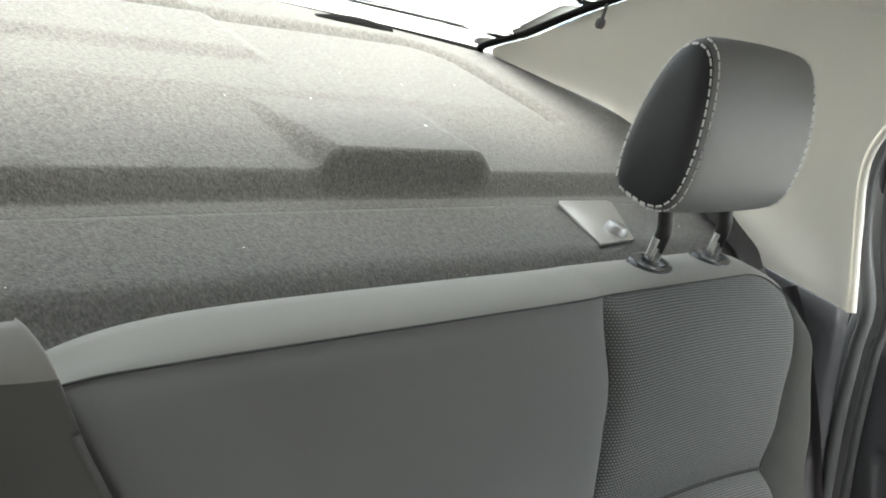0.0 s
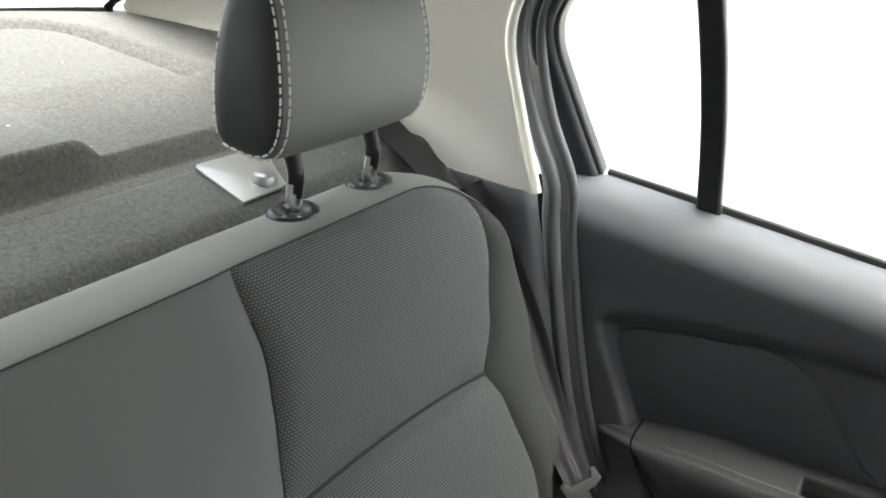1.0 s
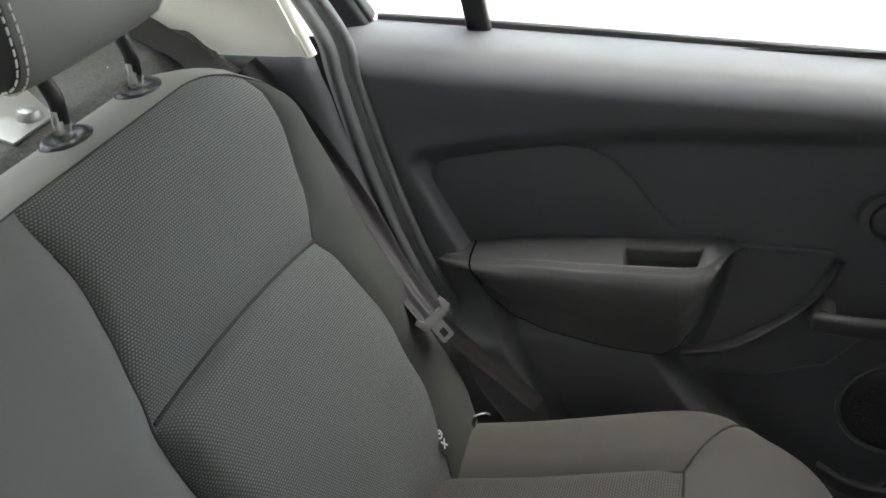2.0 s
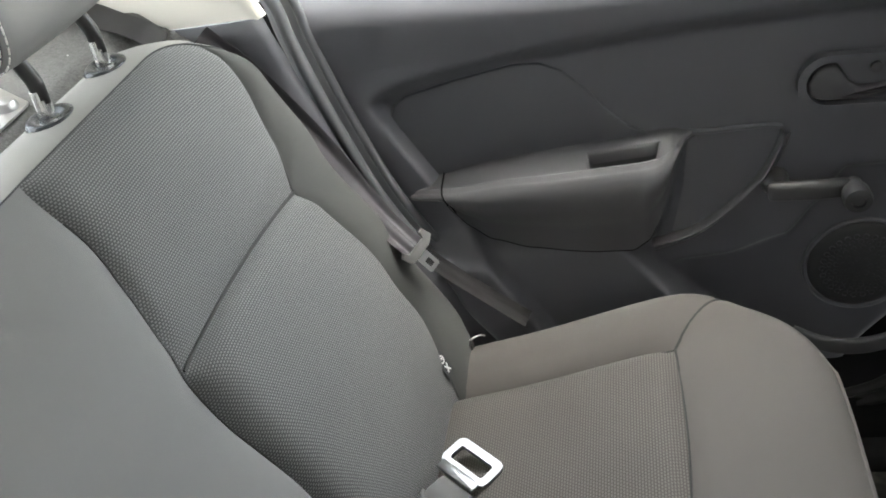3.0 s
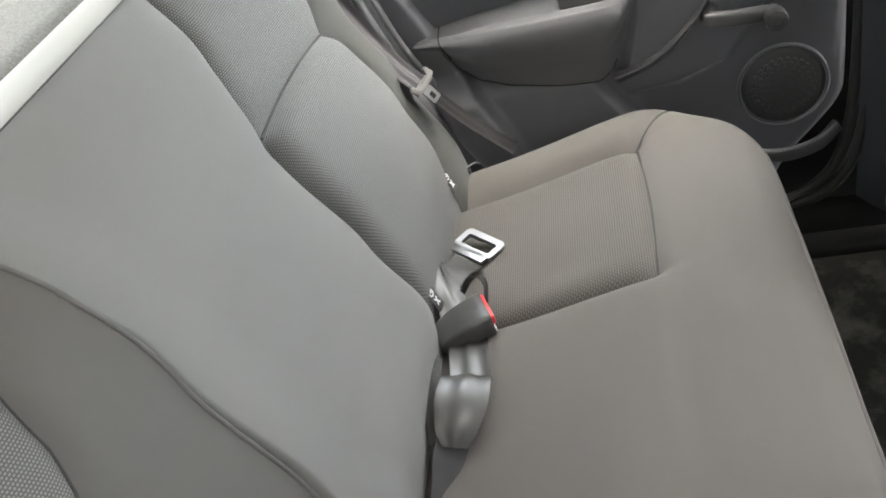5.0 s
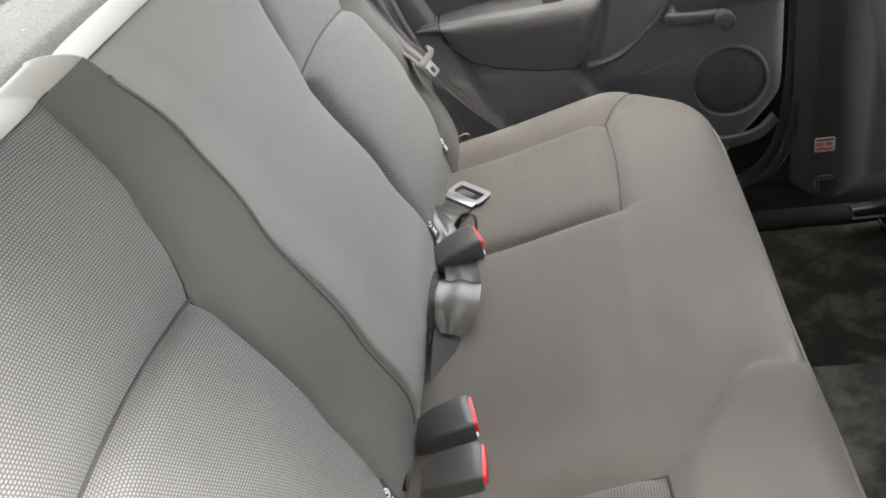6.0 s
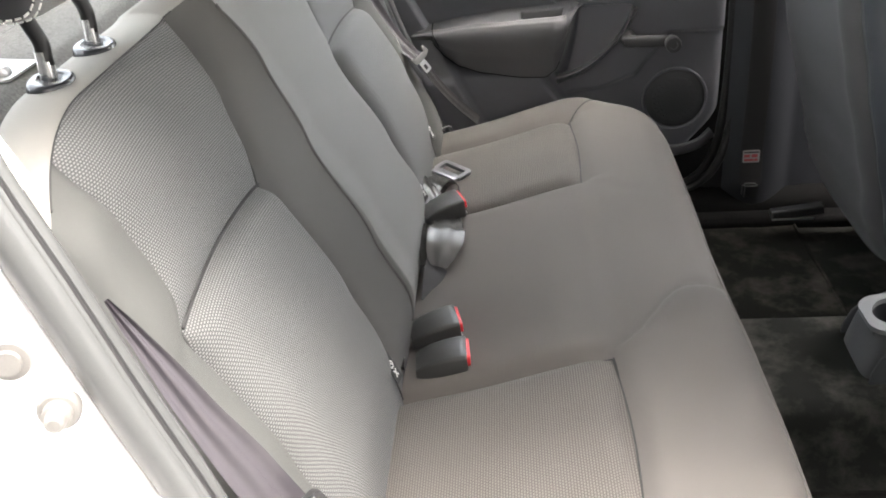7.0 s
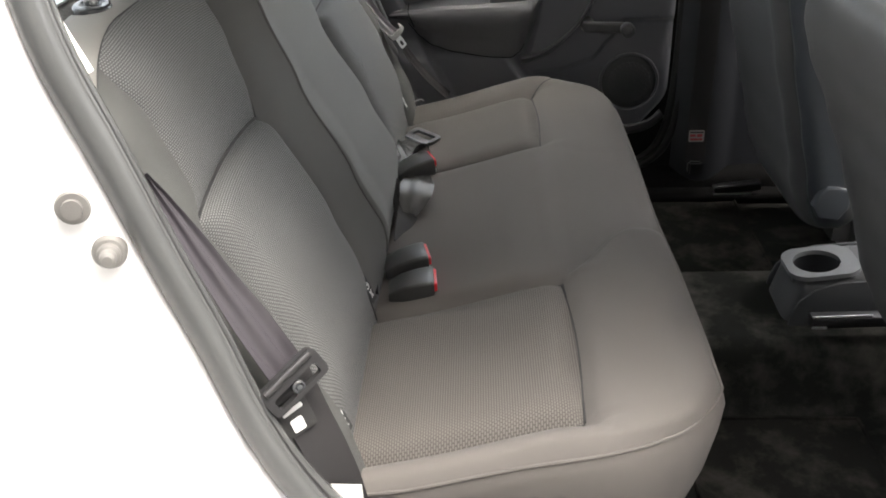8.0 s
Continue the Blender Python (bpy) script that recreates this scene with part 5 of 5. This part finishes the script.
def side_belt(sg):
    far = sg > 0
    words = "dark seat belt with a grey tongue hanging beside the backrest" if far else "dark seat belt with a black tongue and label beside the backrest"
    belt = thing("seat_belt", words, "seat belt", "rear side belts", at=(-0.1, sg * 0.64, 0.9))
    if far:
        ribbon("guide_webbing", [(-0.365, 0.618, 1.062), (-0.32, 0.606, 1.054), (-0.282, 0.592, 1.044), (-0.245, 0.582, 1.032), (-0.232, 0.588, 1.012)], 0.036, [(0.2, -0.3, 1), (0.2, -0.3, 1), (0.35, -0.25, 1), (0.6, -0.2, 0.8), (0.9, -0.2, 0.3)], WEB_BLACK, belt, "black webbing out of the shelf corner", 0.0014, 0.002)
        path = [(-0.215, 0.628, 0.998), (-0.177, 0.634, 0.948), (-0.134, 0.637, 0.878), (-0.090, 0.630, 0.806), (-0.048, 0.610, 0.757), (-0.014, 0.590, 0.730)]
        nrm = [(0.3, -0.95, 0.1), (0.25, -0.95, 0.1), (0.35, -0.9, 0.15), (0.5, -0.8, 0.2), (0.65, -0.65, 0.3), (0.7, -0.6, 0.3)]
        ribbon("shoulder_webbing", path, 0.04, nrm, WEB, belt, "", 0.0014, 0.0, [(0, 0.044), (0.5, 0.044), (0.8, 0.032), (1, 0.030)], 0.0022)
        ribbon("lap_webbing", [(-0.005, 0.592, 0.722), (0.020, 0.618, 0.67), (0.055, 0.636, 0.62), (0.095, 0.640, 0.58)], 0.030, [(0.8, -0.6, 0.2), (0.7, -0.6, 0.4), (0.6, -0.6, 0.5), (0.6, -0.6, 0.5)], WEB_BLACK, belt, "", 0.0014, 0.0, [(0, 0.020), (1, 0.022)], 0.0004)
        m = facing(-0.010, 0.586, 0.735, (0.62, -0.70, 0.35), (0.45, 0.15, -0.85)) @ Matrix.Scale(0.68, 4)
        guide = plate("tongue_grip", [(-0.030, -0.016), (-0.034, 0.004), (-0.020, 0.012), (0.012, 0.014), (0.028, 0.010), (0.032, -0.010), (0.024, -0.014), (0.018, -0.004), (-0.018, -0.004), (-0.022, -0.016)], m, 0.007, GREY_TONGUE, belt, "grey plastic tongue grip", 0.002)
        ring("tongue_blade", [(x, y + 0.031) for x, y in round_rect(0.024, 0.036, 0.004)], [(x, y + 0.034) for x, y in round_rect(0.011, 0.016, 0.002)], m @ Matrix.Translation((0.004, 0, 0.001)), 0.002, STEEL, belt, "steel tongue blade")
    else:
        path = [(-0.126, -0.650, 0.950), (-0.104, -0.652, 0.908), (-0.076, -0.653, 0.850), (-0.050, -0.652, 0.798), (-0.026, -0.650, 0.748), (-0.020, -0.650, 0.735)]
        nrm = [(0.55, -0.80, 0.2), (0.55, -0.78, 0.3), (0.6, -0.72, 0.3), (0.65, -0.66, 0.35), (0.7, -0.6, 0.35), (0.7, -0.6, 0.35)]
        ribbon("shoulder_webbing", path, 0.046, nrm, WEB, belt, "", 0.0014, 0.0, [(0, 0.004), (0.12, 0.012), (0.35, 0.026), (0.6, 0.038), (1, 0.046)], 0.0016)
        ribbon("lap_webbing", [(-0.024, -0.648, 0.738), (-0.008, -0.650, 0.69), (0.006, -0.651, 0.650), (0.018, -0.650, 0.605), (0.026, -0.648, 0.555)], 0.046, [(0.6, -0.7, 0.35), (0.62, -0.7, 0.3), (0.65, -0.7, 0.25), (0.65, -0.7, 0.2), (0.65, -0.7, 0.2)], WEB_BLACK, belt)
        out, along = Vector((0.50, -0.80, 0.30)).normalized(), Vector((0.84, 0.22, 0.55))
        along = (along - out * along.dot(out)).normalized()
        m = facing(-0.0185, -0.660, 0.742, out, out.cross(along))
        grip = ring("tongue_grip", round_rect(0.068, 0.032, 0.007), [(x, y - 0.005) for x, y in round_rect(0.052, 0.012, 0.003)], m, 0.008, BLACK, belt, "black plastic tongue grip")
        sweep("grip_rim", [m @ Vector((x, 0.0115 - 0.05 * abs(x) ** 1.5, 0.008)) for x in line(-0.028, 0.028, 9)], circle(0.0035, 8), BLACK, grip, "rounded upper rim", (0.5, -0.8, 0.3))
        lathe("button", [(0.0065, 0.0), (0.0065, 0.006), (0.005, 0.007), (0.0044, 0.0055), (0.0028, 0.0055), (0.0022, 0.0072), (0.0008, 0.0072)], m @ pose(0.000, -0.007, 0.001), GREY_DARK, belt, "round plastic stop button")
        ml_ = facing(-0.0185, -0.660, 0.701, (0.52, -0.80, 0.28), (-0.28, 0, 0.96))
        tag = plate("label", round_rect(0.032, 0.036, 0.002), ml_, 0.001, LABEL_BLACK, belt, "black label with white print", 0.0002)
        plate("label_print", round_rect(0.013, 0.014, 0.002), ml_ @ pose(-0.002, -0.008, 0.0012), 0.0005, LABEL_WHITE, tag, "", 0.0)
        plate("label_print", round_rect(0.022, 0.0046, 0.001), ml_ @ pose(-0.001, 0.008, 0.0012, 0, 0, 4), 0.0005, LABEL_WHITE, tag, "", 0.0)
        plate("anchor_bracket", [(-0.014, -0.016), (0.016, -0.020), (0.018, 0.004), (-0.012, 0.014)], facing(0.022, -0.662, 0.606, (0.4, -0.8, 0.45)), 0.004, STEEL_PALE, belt, "pale steel anchor bracket", 0.0015)
    return belt


side_belt(1)
side_belt(-1)

# buckles that stick out of the crease
def buckle(x, y, z, yaw, pitch, words):
    b = thing("belt_buckle", words, "belt buckle", "rear belt buckles", at=(x, y, z))
    m = Matrix.Translation((x, y, z)) @ pose(0, 0, 0, 0, -pitch, yaw)
    # body: lofted along local x, tapering to the rear
    secs = [(-0.066, 0.040, 0.012, -0.008), (-0.060, 0.044, 0.017, -0.006), (-0.046, 0.048, 0.024, -0.003), (-0.028, 0.051, 0.029, -0.001), (-0.010, 0.053, 0.032, 0.0), (-0.002, 0.053, 0.032, 0.0), (0.0, 0.050, 0.029, 0.0)]
    vs, fs = [], []
    for sx, w, h, lift in secs:
        vs += [m @ Vector((sx, a, c + lift)) for a, c in round_rect(w, h, min(w, h) * 0.16, 3)]
    n = len(vs) // len(secs)
    for j in range(len(secs) - 1):
        fs += [(j * n + i, j * n + (i + 1) % n, (j + 1) * n + (i + 1) % n, (j + 1) * n + i) for i in range(n)]
    fs += [tuple(range(n - 1, -1, -1)), tuple((len(secs) - 1) * n + i for i in range(n))]
    body = raw("buckle_body", vs, fs, BUCKLE, b, "black plastic body")
    shade_auto(body, 40)
    mf = m @ Matrix(((0, 0, 1, 0), (1, 0, 0, 0), (0, 1, 0, 0), (0, 0, 0, 1)))
    plate("release_button", round_rect(0.046, 0.014, 0.003), mf @ Matrix.Translation((0, 0.006, -0.001)), 0.005, RED, b, "red release button", 0.0015)
    plate("slot", round_rect(0.044, 0.006, 0.001), mf @ Matrix.Translation((0, -0.009, -0.001)), 0.0030, LABEL_WHITE, b, "pale slot edge", 0.0005)
    sweep("stalk", [m @ Vector((-0.12, 0, -0.006)), m @ Vector((-0.08, 0, 0))], round_rect(0.03, 0.006, 0.002), DARK_METAL, b, "steel stalk", m.to_3x3() @ Vector((0, 0, 1)))
    return b


buckle(0.080, -0.122, 0.583, 12, 4, "black seat belt buckle with a red button, tilted on its side")
buckle(0.094, -0.195, 0.580, 4, 2, "black seat belt buckle with a red button in the bench crease")
buckle(0.073, 0.236, 0.590, 20, 6, "black seat belt buckle with a red button beside folded webbing")

# middle lap belt: folded webbing and a bright slip buckle
lap = thing("lap_belt", "folded black lap belt with a bright metal adjuster", "seat belt", at=(0.05, 0.35, 0.57))
ml = facing(0.045, 0.388, 0.573, (0.05, -0.12, 1), (0.62, 0.78, 0.05)) @ Matrix.Scale(0.82, 4)
ring("adjuster_frame", [(x, y + 0.014) for x, y in round_rect(0.078, 0.046, 0.010)], [(x, y + 0.013) for x, y in round_rect(0.057, 0.024, 0.004)], ml @ Matrix.Translation((0, 0, 0.002)), 0.008, BUCKLE_STEEL, lap, "bright chromed frame")
plate("adjuster_bar", round_rect(0.066, 0.016, 0.003), ml @ Matrix.Translation((0, -0.013, 0.006)), 0.005, BUCKLE_STEEL, lap, "steel grip bar", 0.002)
sweep("adjuster_pin", [ml @ Vector((-0.036, -0.004, 0.006)), ml @ Vector((0.038, -0.004, 0.006))], circle(0.0028, 8), BUCKLE_STEEL, lap, "thin steel pin", (0, 0, 1))


def lap_strap(name, pts, width, normals, material, label="", widths=None, ridge=0.0, curl=0.0):
    """Webbing lying on the cushion: points of (x, y, height over the cloth)."""
    return ribbon(name, [(x, y, cush_h(x, y) + h) for x, y, h in pts], width, normals, material, lap, label, 0.0014, curl, widths, ridge)


lap_strap("upper_webbing", [(0.040, 0.366, 0.012), (0.030, 0.350, 0.018), (0.020, 0.330, 0.024), (0.012, 0.314, 0.018)], 0.042, [(0.15, -0.1, 1), (0.1, -0.1, 1), (0, -0.2, 1), (-0.3, -0.4, 0.8)], WEB_LAP, "dark webbing held in the adjuster")
lap_strap("crossed_webbing", [(0.002, 0.352, 0.040), (0.008, 0.322, 0.038), (0.018, 0.290, 0.030), (0.030, 0.258, 0.020), (0.036, 0.225, 0.010)], 0.036, [(0.75, 0.1, 0.5), (0.6, 0.0, 0.75), (0.35, -0.1, 0.9), (0.1, -0.1, 1), (0, -0.1, 1)], WEB_LAP, "dark webbing folded across", [(0, 0.016), (0.3, 0.034), (1, 0.042)], 0.0012)
lap_strap("curled_end", [(0.034, 0.298, 0.012), (0.046, 0.304, 0.026), (0.060, 0.300, 0.030), (0.068, 0.288, 0.022), (0.066, 0.274, 0.008)], 0.020, [(-0.5, 0.5, 0.6), (-0.2, 0.6, 0.8), (0.3, 0.5, 0.8), (0.9, 0.2, 0.3), (0.9, -0.2, -0.1)], WEB_BLACK, "black curled strap end")
lap_strap("flat_webbing", [(0.046, 0.225, 0.006), (0.050, 0.195, 0.010), (0.054, 0.168, 0.014), (0.057, 0.142, 0.014), (0.058, 0.128, 0.010)], 0.046, [(0, 0.1, 1), (0, 0.1, 1), (0, 0.0, 1), (0, -0.3, 1), (0, -0.6, 0.8)], WEB_LAP, "dark ribbed webbing", None, 0.0015)
lap_strap("turned_loop", [(0.056, 0.126, 0.014), (0.058, 0.116, 0.032), (0.058, 0.098, 0.040), (0.055, 0.072, 0.038), (0.050, 0.050, 0.030), (0.045, 0.036, 0.014)], 0.054, [(0, 0.9, 0.3), (0.1, 0.5, 0.8), (0.2, 0.1, 1), (0.25, -0.2, 1), (0.25, -0.6, 0.8), (0.2, -0.95, 0.2)], WEB_LAP, "glossy dark turned loop of webbing", [(0, 0.044), (0.25, 0.052), (0.6, 0.056), (0.85, 0.044), (1, 0.026)], 0.0012, 0.003)
lap_strap("standing_fold", [(0.016, 0.180, 0.020), (0.018, 0.140, 0.036), (0.021, 0.100, 0.040), (0.024, 0.065, 0.034), (0.028, 0.040, 0.018)], 0.024, [(0.8, 0.2, 0.5), (0.85, 0, 0.45), (0.8, 0, 0.5), (0.7, -0.2, 0.6), (0.6, -0.5, 0.6)], WEB_LAP, "upright fold of webbing", [(0, 0.012), (0.3, 0.026), (1, 0.020)])
lap_strap("tail_webbing", [(0.046, 0.046, 0.010), (0.040, 0.022, 0.012), (0.031, -0.004, 0.008), (0.024, -0.030, 0.003)], 0.03, [(0.5, -0.3, 0.8), (0.55, -0.3, 0.75), (0.6, -0.4, 0.7), (0.6, -0.4, 0.7)], WEB_BLACK, "black pointed webbing tail", [(0, 0.046), (0.35, 0.036), (0.75, 0.014), (1, 0.003)])

# child-seat anchor tags sewn into the backrest
for y in (-0.535, -0.250, 0.264, 0.535):
    t = thing("anchor_tag", "small dark cloth tag with a white child seat symbol", "fabric tag", "child seat tags", at=(0.03, y, 0.60))
    d = puff(y, 0.60, y < 0)
    p = back_point(y, 0.600, d + 0.0015)
    m = facing(p.x, p.y, p.z, (0.87, -0.15, 0.42)) @ Matrix.Scale(0.72, 4)
    plate("cloth", round_rect(0.026, 0.052, 0.002), m, 0.0012, FABRIC_TAG, t, "dark woven cloth", 0.0003)
    ring("symbol_ring", circle(0.0075, 16), circle(0.0050, 16), m @ Matrix.Translation((0, 0.008, 0.0012)), 0.0006, LABEL_WHITE, t, "white ring")
    lathe("symbol_dot", [(0.0022, 0), (0.0022, 0.0006)], m @ Matrix.Translation((0.001, 0.009, 0.0012)), LABEL_WHITE, t, "", 10)
    for a in (35, -35):
        plate("symbol_bar", round_rect(0.003, 0.017, 0.001, 1), m @ pose(0, -0.010, 0.0012, 0, 0, a), 0.0006, LABEL_WHITE, t, "", 0.0)

# anchor in the far crease
anchor = thing("floor_anchor", "small steel belt anchor in the seat corner", "belt anchor", at=(0.03, 0.61, 0.58))
sweep("steel_loop", spline([(0.018, 0.600, 0.578), (0.026, 0.604, 0.581), (0.036, 0.610, 0.582), (0.042, 0.613, 0.578)], 8), circle(0.0013, 8), STEEL, anchor)
box("anchor_base", (0.012, 0.592, 0.560), (0.028, 0.606, 0.580), BLACK, anchor, "", 0.002)


# ---- front seats ----
def front_seat(yc, lean_table, words):
    """A front seat from behind: rounded vinyl shell lofted up the leaning back, with a creased inner corner."""
    seat = thing("bucket_seat", words, "car seat", "front seats", at=(0.75, yc, 0.38))
    inner = -1 if yc > 0 else 1
    half, z0, z1, depth, nv, nu = 0.248, 0.472, 1.005, 0.115, 56, 72

    def section(v):
        z = z0 + (z1 - z0) * v
        lo, hi = min(1.0, (z - z0) / 0.085), min(1.0, (z1 - z) / 0.055)
        w = half - 0.075 * (1 - math.sqrt(max(0.0, 1 - (1 - lo) ** 2))) - 0.05 * (1 - math.sqrt(max(0.0, 1 - (1 - hi) ** 2)))
        d = depth * (0.35 + 0.65 * math.sqrt(max(0.0, 1 - (1 - lo) ** 2))) * (0.25 + 0.75 * math.sqrt(max(0.0, 1 - (1 - hi) ** 2)))
        xr = lerp_table(z, lean_table) + 0.03 * (1 - math.sqrt(max(0.0, 1 - (1 - hi) ** 2)))
        out = []
        for i in range(nu):
            a = 2 * math.pi * i / nu
            c, q = math.cos(a), math.sin(a)
            sy = math.copysign(abs(q) ** 0.36, q)
            sx = math.copysign(abs(c) ** 0.62, c)
            y, x = sy * w, xr + d / 2 - sx * d / 2
            if c > 0:
                k = y * inner
                x += 0.012 * (1 - (y / w) ** 2) * smooth01((z - 0.52) / 0.1) * hi
                x += 0.011 * math.exp(-((k - 0.206) / 0.010) ** 2) * lo
                x -= 0.008 * math.exp(-((k - 0.170) / 0.026) ** 2) * lo
                x += 0.004 * noise.noise(Vector((y * 9, z * 5, yc)))
            out.append(Vector((x, yc + y, z)))
        return out

    rows = [section(v) for v in line(0, 1, nv)]
    vs = [p for r in rows for p in r]
    shell, side, front = [], [], []
    for j in range(nv - 1):
        for i in range(nu):
            k = (i + 1) % nu
            quad = (j * nu + i, j * nu + k, (j + 1) * nu + k, (j + 1) * nu + i)
            p = rows[j][i]
            c = math.cos(2 * math.pi * (i + 0.5) / nu)
            off = (p.y - yc) * inner
            if c < -0.05:
                front.append(quad)
            elif off > 0.208:
                side.append(quad)
            else:
                shell.append(quad)
    shell.append(tuple(range(nu)))
    shell.append(tuple((nv - 1) * nu + i for i in range(nu)))
    uv = [(p.y, p.z) for p in vs]
    compact("back_panel", vs, uv, shell, SEATBACK, seat, "dark grey vinyl seat back")
    compact("side_panel", vs, uv, side, VINYL_SIDE, seat, "bluish grey vinyl side")
    compact("front_cushion", vs, uv, front, SEATBACK, seat, "dark grey front")
    box("seat_base", (0.80, yc - 0.225, 0.42), (1.28, yc + 0.225, 0.56), SEATBACK, seat, "dark seat base", 0.03)
    for y, z, x0 in ((yc + inner * 0.255, 0.458, 0.675 if yc < 0 else 0.80), (yc - inner * 0.195, 0.378, 0.680)):
        rail = sweep("slide_rail", [(x0, y, z), (x0 + 0.10 if y > 0.4 else 1.15, y, z + 0.012)], round_rect(0.024, 0.018, 0.003), BLACK, seat, "black slide rail", (0, 0, 1))
        sweep("rail_rod", [(x0 - 0.002, y - 0.008, z + 0.010), (x0 + 0.09, y - 0.008, z + 0.013)], circle(0.0019, 8), CHROME, rail, "bright steel rod")
        sweep("rail_rod", [(x0 - 0.002, y - 0.015, z - 0.004), (x0 + 0.02 + (0.06 if z < 0.4 else 0), y - 0.015, z - 0.004)], circle(0.0019, 8), STEEL, rail, "bright steel rod")
    return seat


front_seat(0.372, [(0.47, 0.752), (0.52, 0.732), (0.57, 0.716), (0.67, 0.690), (0.785, 0.662), (0.90, 0.636), (1.01, 0.61)], "dark grey front seat with a creased vinyl back")
front_seat(-0.362, [(0.47, 0.770), (0.54, 0.732), (0.61, 0.696), (0.67, 0.678), (0.755, 0.648), (0.836, 0.614), (0.91, 0.580), (0.95, 0.568), (1.01, 0.565)], "dark grey front seat with a smooth vinyl back, leaning back")

# recliner cover on the inner side of the far seat
cover = thing("recliner_cover", "grey plastic recliner cover at the front seat", "seat trim", at=(0.76, 0.12, 0.54))
RC = [(-0.042, -0.018), (-0.026, -0.052), (0.03, -0.060), (0.055, -0.020), (0.050, 0.030), (0.020, 0.040), (-0.012, 0.040), (-0.030, 0.022)]
plate("cover_shell", RC, Matrix.Translation((0.762, 0.135, 0.557)) @ m_door @ Matrix.Scale(0.64, 4), 0.028, VINYL_SIDE, cover, "", 0.008, 3)


# ---- centre console with cup holder ----
GREY_BODY = dusty(mat("console_plastic", (0.060, 0.063, 0.066), 0.5, vary=0.08, bump=0.25, fine=1500), (0.12, 0.115, 0.10), 0.62)
console = thing("centre_console", "grey plastic console end with a round cup holder", "centre console", at=(0.72, 0, 0.43))
CUP = Vector((0.706, -0.006))


def con_pt(u, v):
    """u over the section from side to side, v along the length."""
    x = 0.652 + 0.74 * v
    h = 0.418 + 0.086 * smooth01(min(1.0, 0.15 + v / 0.047)) ** 0.8 + 0.10 * max(0.0, min(0.15, v - 0.02)) - 0.004
    w = 0.040 + 0.022 * math.sqrt(max(0.0, 1 - (1 - min(1.0, v / 0.06)) ** 2))
    a = math.pi * u
    c, q = math.cos(a), math.sin(a)
    return (x, -math.copysign(abs(c) ** 0.4, c) * w, 0.40 + (h - 0.40) * abs(q) ** 0.4)


vs, fs = grid(con_pt, line(0, 1, 90), [(i / 110) ** 1.3 for i in range(111)])
fs = [q for q in fs if not (min(vs[i][2] for i in q) > 0.47 and (Vector((sum(vs[i][0] for i in q) / 4, sum(vs[i][1] for i in q) / 4)) - CUP).length < 0.0405)]
raw("console_body", vs, fs, GREY_BODY, console, "dusty dark grey plastic body")
mc = facing(CUP.x, CUP.y, 0.5085, (-0.12, 0, 1), (1, 0, 0))
ring("cup_rim", [(x, y + 0.006) for x, y in round_rect(0.098, 0.112, 0.030, 6)], circle(0.0370, 28)[3:] + circle(0.0370, 28)[:3], mc @ Matrix.Translation((0.004, 0, -0.006)), 0.008, GREY_PLASTIC, console, "paler grey rim plate")
# Well colour is blackened so that the cup hole reads as dark.
lathe("cup_well", [(0.001, -0.067), (0.036, -0.067), (0.0385, -0.004), (0.0377, 0.0), (0.0367, -0.004), (0.035, -0.060), (0.033, -0.064), (0.001, -0.064)], mc, BLACK_WELL, console, "dark cup well", 32)
CHEEK = [(0.655, 0.405), (0.658, 0.440), (0.668, 0.466), (0.690, 0.487), (0.728, 0.500), (0.80, 0.506), (0.95, 0.510), (1.1, 0.51), (1.1, 0.405)]
for sg in (1, -1):
    plate("side_cheek", CHEEK if sg < 0 else CHEEK[::-1], Matrix.Translation((0, sg * 0.0625 + (0.0 if sg < 0 else 0.004), 0)) @ m_door, 0.004, GREY_DARK, console, "darker grey side cheek", 0.0015)
ring("handbrake_slot", round_rect(0.060, 0.10, 0.012, 6), round_rect(0.044, 0.084, 0.008, 6), facing(0.820, 0.0, 0.512, (-0.08, 0, 1), (1, 0, 0)), 0.004, GREY_PLASTIC, console, "pale slot frame")
# Flat black plate puts the slot's dark depth into colour.
plate("slot_dark_plate", round_rect(0.044, 0.084, 0.008, 6), facing(0.820, 0.0, 0.5115, (-0.08, 0, 1), (1, 0, 0)), 0.0015, BLACK_WELL, console, "black plate for the slot depth", 0.0)


# ---- mats and dirt on the floor ----
for sg in (1, -1):
    mat_ob = thing("floor_mat", "dark felt rear floor mat with a bound edge", "floor mat", "rear floor mats", at=(0.6, sg * 0.4, 0.33))
    def mp(u, v, sg=sg):
        x = 0.46 + 0.28 * v
        y = sg * (0.19 + 0.42 * u)
        return (x, y, floor_z(x, y) + 0.007 + 0.002 * noise.noise(Vector((x * 20, y * 20, 3))))
    vs, fs = grid(mp, line(0, 1, 40), line(0, 1, 30))
    raw("felt", vs, fs, CARPET_MAT, mat_ob)
    rim = [mp(u, 0) for u in line(0, 1, 20)] + [mp(1, v) for v in line(0.05, 1, 16)] + [mp(u, 1) for u in line(0.95, 0, 20)] + [mp(0, v) for v in line(0.95, 0.0, 16)]
    sweep("binding", [Vector(p) for p in rim], circle(0.004, 6), CARPET_MAT, mat_ob, "stitched binding")
